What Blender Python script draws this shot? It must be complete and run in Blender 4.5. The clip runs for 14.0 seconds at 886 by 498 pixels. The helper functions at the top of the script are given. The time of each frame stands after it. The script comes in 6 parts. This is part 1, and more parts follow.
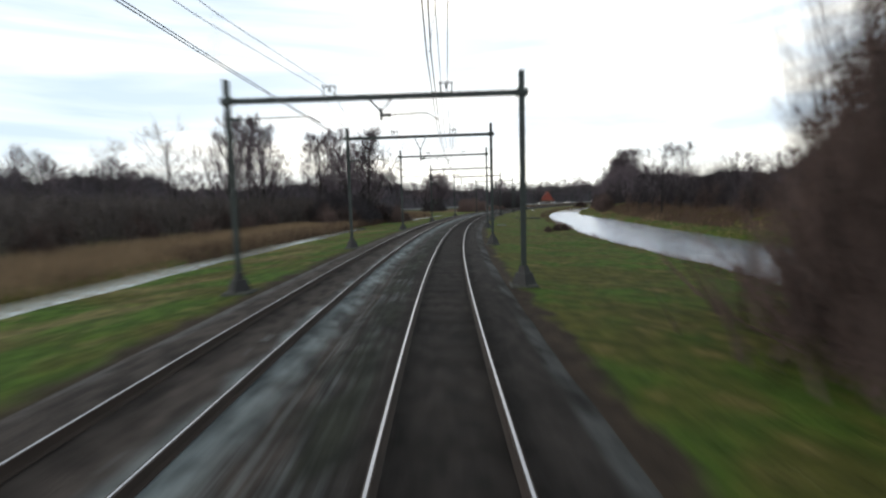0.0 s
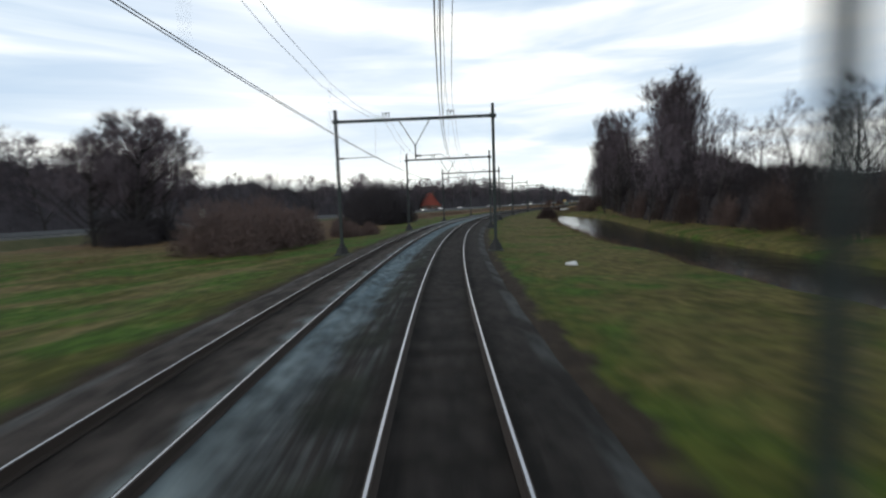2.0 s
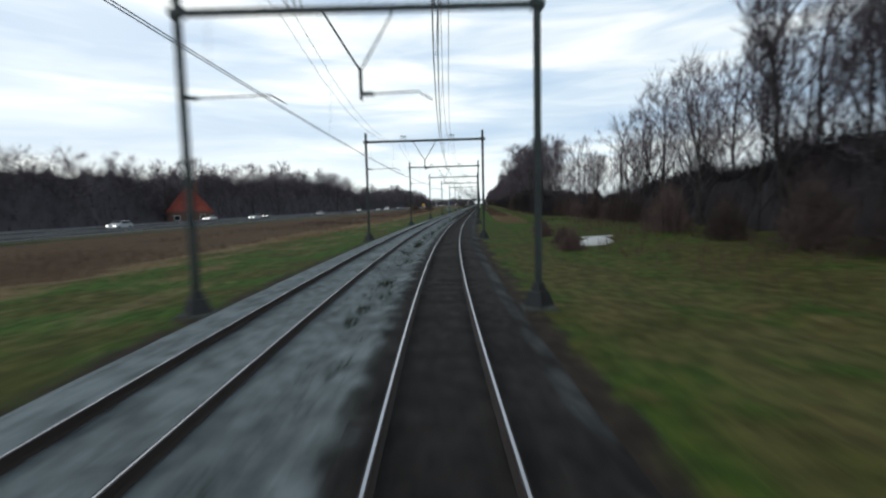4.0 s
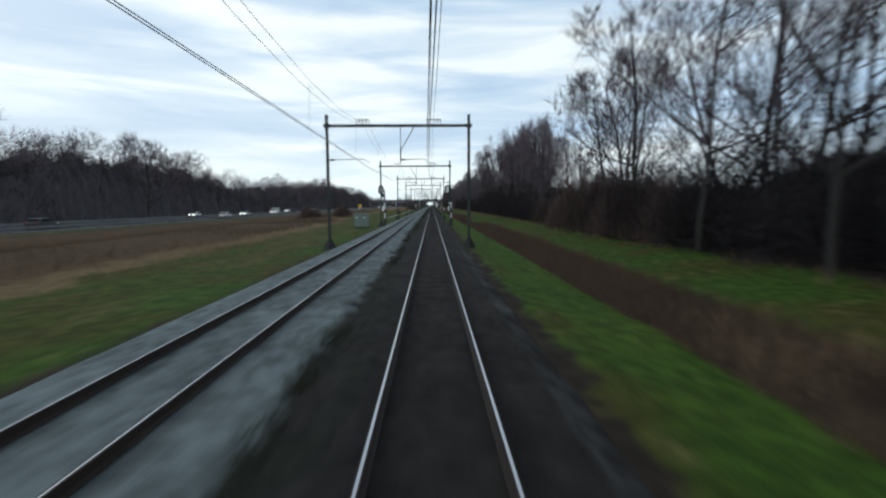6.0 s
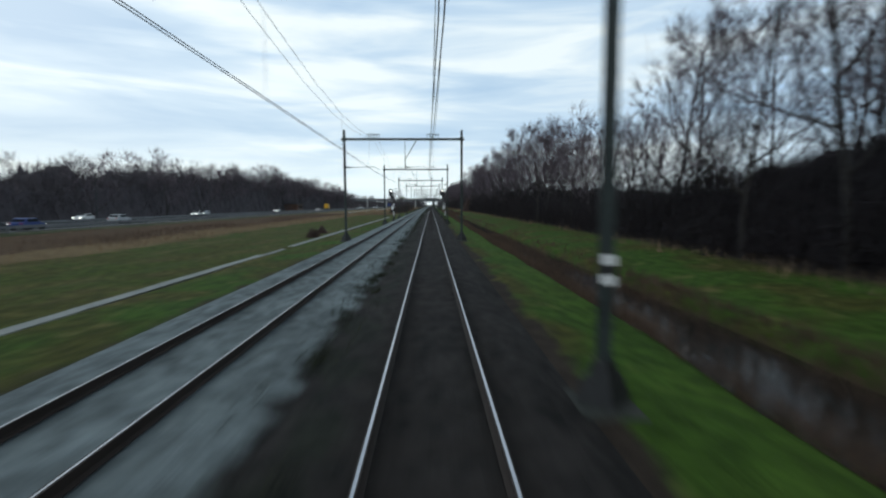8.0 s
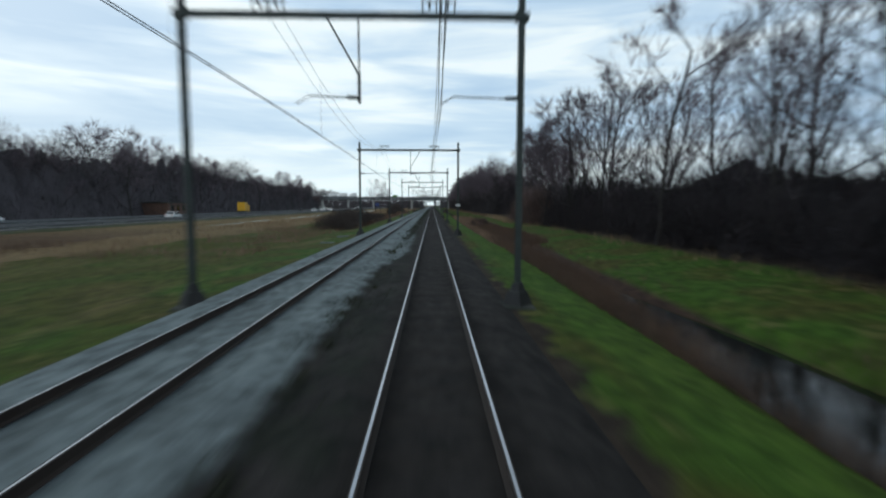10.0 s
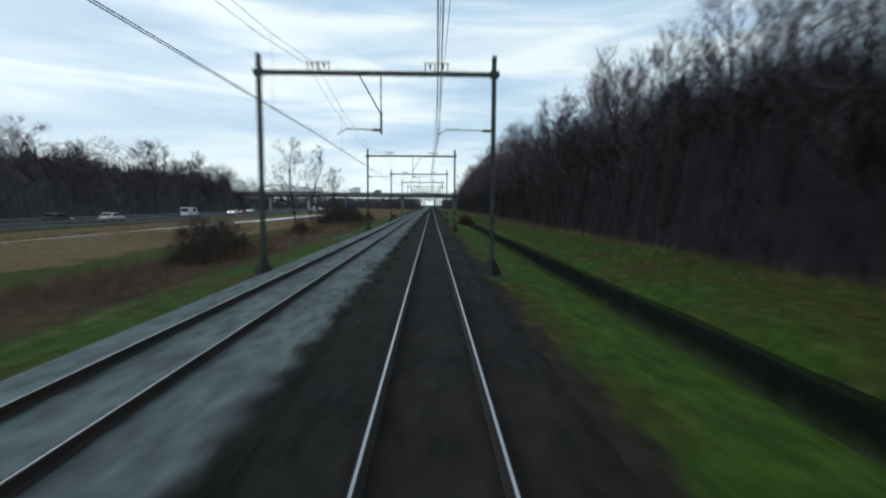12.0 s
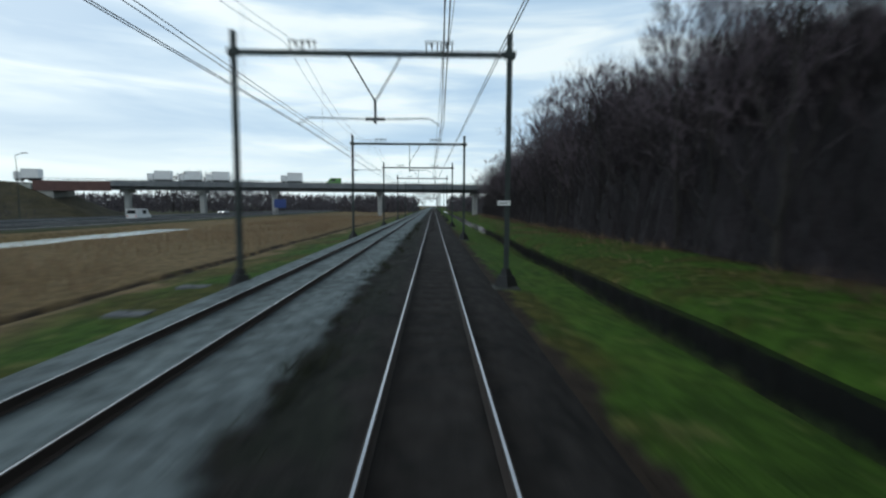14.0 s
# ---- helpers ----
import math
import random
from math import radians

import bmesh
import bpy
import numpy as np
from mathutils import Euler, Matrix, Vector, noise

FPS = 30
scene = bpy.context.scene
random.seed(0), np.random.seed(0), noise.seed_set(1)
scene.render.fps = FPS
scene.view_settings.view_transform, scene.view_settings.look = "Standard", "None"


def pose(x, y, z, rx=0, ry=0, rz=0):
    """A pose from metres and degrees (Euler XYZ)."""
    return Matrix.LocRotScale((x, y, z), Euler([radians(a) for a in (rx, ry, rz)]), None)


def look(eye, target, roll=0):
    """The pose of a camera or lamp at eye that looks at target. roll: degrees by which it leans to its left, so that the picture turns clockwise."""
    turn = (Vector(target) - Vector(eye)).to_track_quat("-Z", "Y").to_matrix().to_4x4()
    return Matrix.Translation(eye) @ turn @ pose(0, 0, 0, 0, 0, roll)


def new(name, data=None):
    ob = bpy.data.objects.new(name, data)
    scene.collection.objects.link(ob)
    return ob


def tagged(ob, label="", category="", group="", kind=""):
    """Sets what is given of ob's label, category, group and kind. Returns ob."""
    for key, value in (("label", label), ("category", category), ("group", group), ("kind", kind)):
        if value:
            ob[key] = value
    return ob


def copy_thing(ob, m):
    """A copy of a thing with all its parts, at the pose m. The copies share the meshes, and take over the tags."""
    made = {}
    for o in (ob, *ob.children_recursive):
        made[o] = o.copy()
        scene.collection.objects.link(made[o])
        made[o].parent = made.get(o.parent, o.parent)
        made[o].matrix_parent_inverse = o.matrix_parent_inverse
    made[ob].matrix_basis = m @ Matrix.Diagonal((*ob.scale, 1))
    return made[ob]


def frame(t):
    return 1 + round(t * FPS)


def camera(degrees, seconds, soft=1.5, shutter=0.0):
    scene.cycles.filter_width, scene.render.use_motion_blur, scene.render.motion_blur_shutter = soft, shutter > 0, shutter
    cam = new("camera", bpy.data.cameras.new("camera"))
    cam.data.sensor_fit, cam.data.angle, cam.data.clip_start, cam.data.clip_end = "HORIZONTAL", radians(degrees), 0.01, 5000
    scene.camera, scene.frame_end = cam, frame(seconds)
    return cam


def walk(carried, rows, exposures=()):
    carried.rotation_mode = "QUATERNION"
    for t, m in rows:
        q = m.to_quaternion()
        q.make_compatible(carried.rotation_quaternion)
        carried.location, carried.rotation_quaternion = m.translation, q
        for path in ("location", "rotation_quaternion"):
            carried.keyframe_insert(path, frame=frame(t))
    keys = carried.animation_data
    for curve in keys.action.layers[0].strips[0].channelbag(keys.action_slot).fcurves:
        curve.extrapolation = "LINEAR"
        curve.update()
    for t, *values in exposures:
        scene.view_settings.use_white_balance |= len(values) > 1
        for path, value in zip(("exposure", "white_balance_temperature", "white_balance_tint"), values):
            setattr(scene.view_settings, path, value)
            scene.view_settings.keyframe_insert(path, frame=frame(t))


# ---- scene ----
# The line is laid out by S, the metres run along our track, and by q, to its right, and z, over rail top, in full-size metres.
# The film runs faster than the train did: the place is built at SIZE of full size, to keep its proportions at that pace.
SIZE = 0.6
SPEED = 39.37
CURVE_S = np.array([-0.5, 0.5, 1.5, 2.5, 3.0, 3.5, 4.0, 4.5, 5.0, 5.5, 6.0]) * SPEED
CURVE_K = np.radians([12.6, 12.2, 13.7, 15.1, 15.5, 14.7, 12.9, 8.3, 3.9, 0.2, 0]) * SIZE / SPEED
GRID = np.arange(-60, 1400, 0.25)
HEAD = -np.cumsum(np.interp(GRID, CURVE_S, CURVE_K)) * 0.25
STRAIGHT = np.searchsorted(GRID, 6 * SPEED)
HEAD -= HEAD[STRAIGHT]
LINE_X = np.cumsum(-np.sin(HEAD)) * 0.25
LINE_Y = np.cumsum(np.cos(HEAD)) * 0.25
LINE_X -= LINE_X[STRAIGHT]
LINE_Y += 6 * SPEED - LINE_Y[STRAIGHT]


def heading(s):
    return np.interp(s, GRID, HEAD)


def place(s, q, z=0.0):
    """World points from S, q and z (numbers or arrays)."""
    s, q, z = np.asarray(s, float), np.asarray(q, float) * SIZE, np.asarray(z, float) * SIZE
    h = heading(s)
    return np.stack(np.broadcast_arrays(np.interp(s, GRID, LINE_X) + q * np.cos(h), np.interp(s, GRID, LINE_Y) + q * np.sin(h), z), -1)


def sized(m):
    """The pose m, for a thing drawn in full-size metres."""
    return m @ Matrix.Diagonal((SIZE, SIZE, SIZE, 1))


def lean(s):
    """Degrees by which the train leans to the right in the bend."""
    return np.interp(np.asarray(s) / SPEED, [0, 1.5, 3.2, 5.3, 6.5, 8, 11, 14], [1.6, 2.0, 1.9, 0.5, 0.3, 0.2, -0.3, -0.3])


def cant(s):
    return np.tan(np.radians(np.interp(np.asarray(s) / SPEED, [3.2, 5.6], [1.6, 0.0])))


def eye(t):
    s = t * SPEED
    x, y, z = place(s, -0.03, 2.59)
    turn = np.interp(t, [0, 1.5, 3, 5.3, 6.5, 7.5, 11, 12.5, 14], [1.3, 1.8, 1.75, 2.0, 2.25, 2.4, 2.1, 2.4, 1.95])
    dip = np.interp(t, [0, 0.6, 1.5, 3, 5.3, 6.5, 7.5, 11, 12.5, 14], [9.0, 8.4, 8.7, 8.7, 8.8, 8.5, 8.65, 8.45, 8.6, 8.4])
    dip, turn = (math.degrees(math.atan(SIZE * math.tan(radians(a)))) for a in (dip, turn))
    yaw = math.degrees(heading(s)) - turn
    return pose(x, y, z, 90 - dip, 0, yaw) @ pose(0, 0, 0, 0, 0, -float(lean(s)))


cam = camera(84.5, 14.0, 2.2, 0.22)
walk(cam, [(round(i * 0.2, 1), eye(i * 0.2)) for i in range(71)],
     exposures=[(0, 0.45, 7100, 11), (0.5, 0.20, 6950, 10), (1.0, 0.13, 6850, 10), (3.0, 0.08, 6600, 9), (6.0, -0.05, 6250, 6), (14.0, -0.12, 6100, 3)])

# ---- sky and sun ----
world = bpy.data.worlds.new("overcast_sky")
scene.world = world
world.use_nodes = True
wn, wl = world.node_tree.nodes, world.node_tree.links
wn.clear()
sky = wn.new("ShaderNodeTexSky")
sky.sky_type, sky.sun_disc = "NISHITA", False
sky.sun_elevation, sky.sun_rotation = radians(24), radians(-40)
clear = wn.new("ShaderNodeVectorMath")
clear.operation = "SCALE"
clear.inputs["Scale"].default_value = 0.10
wl.new(sky.outputs[0], clear.inputs[0])
way = wn.new("ShaderNodeTexCoord")
split = wn.new("ShaderNodeSeparateXYZ")
wl.new(way.outputs["Generated"], split.inputs[0])
stretch = wn.new("ShaderNodeMapping")
stretch.inputs["Rotation"].default_value = (radians(2), radians(-2), 0)
stretch.inputs["Scale"].default_value = (1.6, 1.0, 11.0)
wl.new(way.outputs["Generated"], stretch.inputs[0])
puffs = wn.new("ShaderNodeTexNoise")
puffs.inputs["Scale"].default_value, puffs.inputs["Detail"].default_value = 1.5, 5
puffs.inputs["Roughness"].default_value, puffs.inputs["Distortion"].default_value = 0.5, 0.4
wl.new(stretch.outputs[0], puffs.inputs["Vector"])
cloud = wn.new("ShaderNodeValToRGB")
cr = cloud.color_ramp
cr.elements[0].position, cr.elements[0].color = 0.34, (0.50, 0.66, 0.86, 1)
cr.elements[1].position, cr.elements[1].color = 0.64, (1.06, 1.10, 1.10, 1)
e = cr.elements.new(0.5)
e.color = (0.70, 0.83, 0.97, 1)
wl.new(puffs.outputs["Fac"], cloud.inputs[0])
veil = wn.new("ShaderNodeMixRGB")
veil.inputs[0].default_value = 0.9
wl.new(clear.outputs[0], veil.inputs[1])
wl.new(cloud.outputs[0], veil.inputs[2])
# a paler band of cloud low over the land
low = wn.new("ShaderNodeMapRange")
low.inputs["From Min"].default_value, low.inputs["From Max"].default_value = 0.03, 0.12
low.inputs["To Min"].default_value, low.inputs["To Max"].default_value = 0.75, 0.0
wl.new(split.outputs["Z"], low.inputs["Value"])
haze = wn.new("ShaderNodeMixRGB")
haze.inputs[2].default_value = (0.98, 1.06, 1.08, 1)
wl.new(low.outputs[0], haze.inputs[0])
wl.new(veil.outputs[0], haze.inputs[1])
# the upper sky, mostly out of view, is dimmed to lower the light
high = wn.new("ShaderNodeMapRange")
high.interpolation_type = "SMOOTHSTEP"
high.inputs["From Min"].default_value, high.inputs["From Max"].default_value = 0.40, 0.85
high.inputs["To Min"].default_value, high.inputs["To Max"].default_value = 1.0, 0.28
wl.new(split.outputs["Z"], high.inputs["Value"])
dimmed = wn.new("ShaderNodeVectorMath")
dimmed.operation = "SCALE"
wl.new(haze.outputs[0], dimmed.inputs[0])
wl.new(high.outputs[0], dimmed.inputs["Scale"])
bg = wn.new("ShaderNodeBackground")
bg.inputs["Strength"].default_value = 1.0
wl.new(dimmed.outputs[0], bg.inputs["Color"])
wout = wn.new("ShaderNodeOutputWorld")
wl.new(bg.outputs[0], wout.inputs[0])

sun = new("sun", bpy.data.lights.new("sun", "SUN"))
sun.data.energy, sun.data.angle, sun.data.color = 0.5, radians(25), (1.0, 0.95, 0.88)
sun.matrix_world = look((-40, 20, 60), (0, 120, 0))


# ---- materials ----
def mat(name, stops, scale=1.0, rough=0.8, bump=0.0, metal=0.0, fine=12.0, spread=0.5, stretch=(1, 1, 1), vary=0.0):
    """A noisy surface: stops are (position, colour) of a ramp over two scales of noise laid in world metres."""
    m = bpy.data.materials.new(name)
    m.use_nodes = True
    n, l = m.node_tree.nodes, m.node_tree.links
    b = n["Principled BSDF"]
    b.inputs["Roughness"].default_value, b.inputs["Metallic"].default_value = rough, metal
    geo = n.new("ShaderNodeNewGeometry")
    mp = n.new("ShaderNodeMapping")
    mp.inputs["Scale"].default_value = stretch
    l.new(geo.outputs["Position"], mp.inputs[0])
    big, small = n.new("ShaderNodeTexNoise"), n.new("ShaderNodeTexNoise")
    for k, sc, dt in ((big, scale / SIZE, 3), (small, scale * fine / SIZE, 4)):
        k.inputs["Scale"].default_value, k.inputs["Detail"].default_value = sc, dt
        l.new(mp.outputs[0], k.inputs["Vector"])
    mix = n.new("ShaderNodeMath")
    mix.operation = "MULTIPLY_ADD"
    mix.inputs[1].default_value = 1 - spread
    l.new(big.outputs["Fac"], mix.inputs[0])
    part2 = n.new("ShaderNodeMath")
    part2.operation = "MULTIPLY"
    part2.inputs[1].default_value = spread
    l.new(small.outputs["Fac"], part2.inputs[0])
    l.new(part2.outputs[0], mix.inputs[2])
    value = mix.outputs[0]
    if vary:
        info = n.new("ShaderNodeObjectInfo")
        v2 = n.new("ShaderNodeMath")
        v2.operation = "MULTIPLY_ADD"
        v2.inputs[1].default_value = vary
        l.new(info.outputs["Random"], v2.inputs[0])
        v3 = n.new("ShaderNodeMath")
        v3.operation = "SUBTRACT"
        v3.inputs[1].default_value = vary / 2
        l.new(value, v3.inputs[0])
        l.new(v3.outputs[0], v2.inputs[2])
        value = v2.outputs[0]
    ramp = n.new("ShaderNodeValToRGB")
    r = ramp.color_ramp
    while len(r.elements) < len(stops):
        r.elements.new(0.5)
    for el, (p, c) in zip(r.elements, stops):
        el.position, el.color = p, (*c, 1)
    l.new(value, ramp.inputs[0])
    l.new(ramp.outputs[0], b.inputs["Base Color"])
    if bump:
        bp = n.new("ShaderNodeBump")
        bp.inputs["Strength"].default_value, bp.inputs["Distance"].default_value = 1.0, bump * SIZE
        l.new(small.outputs["Fac"], bp.inputs["Height"])
        l.new(bp.outputs[0], b.inputs["Normal"])
    return m


def pair(a, b):
    return [(0.36, a), (0.64, b)]


M_STEEL = mat("weathered_grey_green_steel", pair((0.024, 0.032, 0.032), (0.046, 0.060, 0.058)), 1.5, 0.65, 0.002, 0.2)
M_DARKSTEEL = mat("dark_tarred_steel", pair((0.012, 0.014, 0.013), (0.030, 0.034, 0.032)), 2, 0.8, 0.002)
M_CONCRETE = mat("weathered_concrete", pair((0.20, 0.20, 0.19), (0.34, 0.34, 0.32)), 0.5, 0.9, 0.006)
M_DARKCONC = mat("mossy_dark_concrete", pair((0.03, 0.035, 0.03), (0.08, 0.085, 0.075)), 1.2, 0.9, 0.01)
M_RAILSIDE = mat("rusty_rail_side", pair((0.025, 0.018, 0.014), (0.055, 0.038, 0.03)), 4, 0.8, 0.001)
M_RAILTOP = mat("polished_rail_head", pair((0.42, 0.42, 0.43), (0.6, 0.6, 0.62)), 3, 0.28, 0.0, 1.0)
M_SLEEPER = mat("grimy_sleeper", pair((0.016, 0.0138, 0.0125), (0.034, 0.029, 0.026)), 5, 0.95, 0.004, vary=0.3)
M_SLEEPER.node_tree.nodes["Principled BSDF"].inputs["Specular IOR Level"].default_value = 0.2
M_DUSTY = mat("dusty_grey_sleeper", pair((0.085, 0.095, 0.097), (0.17, 0.185, 0.185)), 5, 0.95, 0.004, vary=0.3)
M_WIRE = mat("dull_copper_wire", pair((0.06, 0.06, 0.06), (0.10, 0.10, 0.10)), 1, 0.5, 0, 0.6)
M_BARK = mat("wet_bark", pair((0.018, 0.016, 0.015), (0.048, 0.042, 0.040)), 1.2, 0.9, 0.01, vary=0.3)
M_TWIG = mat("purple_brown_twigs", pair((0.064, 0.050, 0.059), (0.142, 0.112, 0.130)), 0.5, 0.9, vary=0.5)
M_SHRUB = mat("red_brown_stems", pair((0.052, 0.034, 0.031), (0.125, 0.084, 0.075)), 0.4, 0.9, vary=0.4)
# base lowered to stand in for the dimness deep inside the wood
M_BRUSH = mat("shade_dark_brush_twigs", pair((0.0155, 0.0122, 0.0140), (0.043, 0.034, 0.039)), 0.4, 0.9, vary=0.5)
M_THICKET = mat("grey_thicket_twigs", pair((0.040, 0.034, 0.038), (0.105, 0.089, 0.097)), 0.4, 0.9, vary=0.5)
# paler than the near brush: distance haze put into the base colour
M_FARTWIG = mat("haze_pale_far_twigs", pair((0.031, 0.027, 0.031), (0.082, 0.071, 0.080)), 0.4, 0.9, vary=0.5)
M_BRAMBLE = mat("dark_bramble_stems", pair((0.034, 0.026, 0.023), (0.088, 0.068, 0.058)), 0.4, 0.9, vary=0.4)
M_SCRUB = mat("grey_brown_scrub_twigs", pair((0.058, 0.048, 0.045), (0.145, 0.122, 0.112)), 0.4, 0.9, vary=0.4)
M_REED = mat("dry_reed", pair((0.16, 0.105, 0.062), (0.34, 0.24, 0.145)), 0.25, 0.9, vary=0.2)
M_REDREED = mat("russet_reed", pair((0.045, 0.028, 0.021), (0.115, 0.072, 0.049)), 0.3, 0.9, vary=0.2)
M_FADED = mat("faded_pond_reed", pair((0.11, 0.072, 0.050), (0.31, 0.20, 0.135)), 0.3, 0.9)
M_BLADE = mat("grass_blades", [(0.3, (0.040, 0.075, 0.016)), (0.5, (0.07, 0.115, 0.026)), (0.7, (0.15, 0.135, 0.055))], 0.35, 0.8)
M_WEED = mat("dark_ballast_weeds", pair((0.015, 0.020, 0.010), (0.042, 0.047, 0.024)), 0.6, 0.9)
M_WHITE = mat("white_enamel", pair((0.72, 0.73, 0.73), (0.82, 0.82, 0.82)), 3, 0.4)
M_BLACK = mat("matt_black_paint", pair((0.012, 0.012, 0.012), (0.025, 0.025, 0.025)), 3, 0.6)
M_CABINET = mat("grey_green_paint", pair((0.12, 0.17, 0.15), (0.16, 0.215, 0.19)), 0.8, 0.5, 0.001)


def water_material(name, rough, ripple, ior=1.5, base_tone=0.012):
    m = bpy.data.materials.new(name)
    m.use_nodes = True
    n, l = m.node_tree.nodes, m.node_tree.links
    b = n["Principled BSDF"]
    b.inputs["Base Color"].default_value = (base_tone, base_tone * 1.1, base_tone, 1)
    b.inputs["Roughness"].default_value, b.inputs["IOR"].default_value = rough, ior
    geo = n.new("ShaderNodeNewGeometry")
    k = n.new("ShaderNodeTexNoise")
    k.inputs["Scale"].default_value, k.inputs["Detail"].default_value = 1.3 / SIZE, 4
    l.new(geo.outputs["Position"], k.inputs["Vector"])
    bp = n.new("ShaderNodeBump")
    bp.inputs["Strength"].default_value, bp.inputs["Distance"].default_value = 0.8, ripple * SIZE
    l.new(k.outputs["Fac"], bp.inputs["Height"])
    l.new(bp.outputs[0], b.inputs["Normal"])
    return m


M_WATER = water_material("still_dark_water", 0.06, 0.015, 1.4, 0.012)
M_CALM = water_material("calm_canal_water", 0.10, 0.06, 1.45, 0.02)
# pale metallic base: the sky's reflection is put into the water's colour
M_RIPPLE = water_material("wind_rippled_sky_pale_water", 0.2, 0.12, 1.8, 0.6)
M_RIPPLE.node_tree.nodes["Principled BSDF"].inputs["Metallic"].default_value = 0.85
# a bluish pale metal paints the sky's gleam onto the canal
M_CANAL = water_material("breezy_sky_pale_canal_water", 0.17, 0.12, 1.8, 0.8)
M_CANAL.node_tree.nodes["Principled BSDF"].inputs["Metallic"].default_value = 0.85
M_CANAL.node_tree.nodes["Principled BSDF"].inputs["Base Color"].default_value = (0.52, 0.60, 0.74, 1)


def laid(name, build):
    """A material whose colour is worked out from the (q, S) laid on the mesh; build gets nodes, links, q, S and position."""
    m = bpy.data.materials.new(name)
    m.use_nodes = True
    n, l = m.node_tree.nodes, m.node_tree.links
    uv = n.new("ShaderNodeUVMap")
    uv.uv_map = "line"
    sep = n.new("ShaderNodeSeparateXYZ")
    l.new(uv.outputs[0], sep.inputs[0])
    geo = n.new("ShaderNodeNewGeometry")
    build(n, l, sep.outputs[0], sep.outputs[1], geo.outputs["Position"], n["Principled BSDF"])
    return m


def n_noise(n, l, pos, scale, detail=3, stretch=None):
    k = n.new("ShaderNodeTexNoise")
    k.inputs["Scale"].default_value, k.inputs["Detail"].default_value = scale / SIZE, detail
    if stretch:
        mp = n.new("ShaderNodeMapping")
        mp.inputs["Scale"].default_value = stretch
        l.new(pos, mp.inputs[0])
        pos = mp.outputs[0]
    l.new(pos, k.inputs["Vector"])
    return k.outputs["Fac"]


def n_math(n, l, op, a, b):
    k = n.new("ShaderNodeMath")
    k.operation = op
    for i, v in enumerate((a, b)):
        if isinstance(v, (int, float)):
            k.inputs[i].default_value = v
        else:
            l.new(v, k.inputs[i])
    return k.outputs[0]


def n_step(n, l, v, lo, hi):
    k = n.new("ShaderNodeMapRange")
    k.interpolation_type = "SMOOTHSTEP"
    k.inputs["From Min"].default_value, k.inputs["From Max"].default_value = lo, hi
    l.new(v, k.inputs["Value"])
    return k.outputs[0]


def n_bends(n, l, v, *stops):
    """A broken line of (value, result)."""
    total = stops[0][1]
    for (a, fa), (b, fb) in zip(stops[:-1], stops[1:]):
        k = n.new("ShaderNodeMapRange")
        k.inputs["From Min"].default_value, k.inputs["From Max"].default_value = a, b
        k.inputs["To Min"].default_value, k.inputs["To Max"].default_value = 0, fb - fa
        l.new(v, k.inputs["Value"])
        total = n_math(n, l, "ADD", k.outputs[0], total)
    return total


def n_mix(n, l, f, a, b):
    k = n.new("ShaderNodeMixRGB")
    for i, v in enumerate((f, a, b)):
        if isinstance(v, tuple):
            k.inputs[i].default_value = (*v, 1)
        elif isinstance(v, (int, float)):
            k.inputs[i].default_value = v
        else:
            l.new(v, k.inputs[i])
    return k.outputs[0]


def n_bump(n, l, bsdf, height, dist):
    bp = n.new("ShaderNodeBump")
    bp.inputs["Strength"].default_value, bp.inputs["Distance"].default_value = 1.0, dist * SIZE
    l.new(height, bp.inputs["Height"])
    l.new(bp.outputs[0], bsdf.inputs["Normal"])


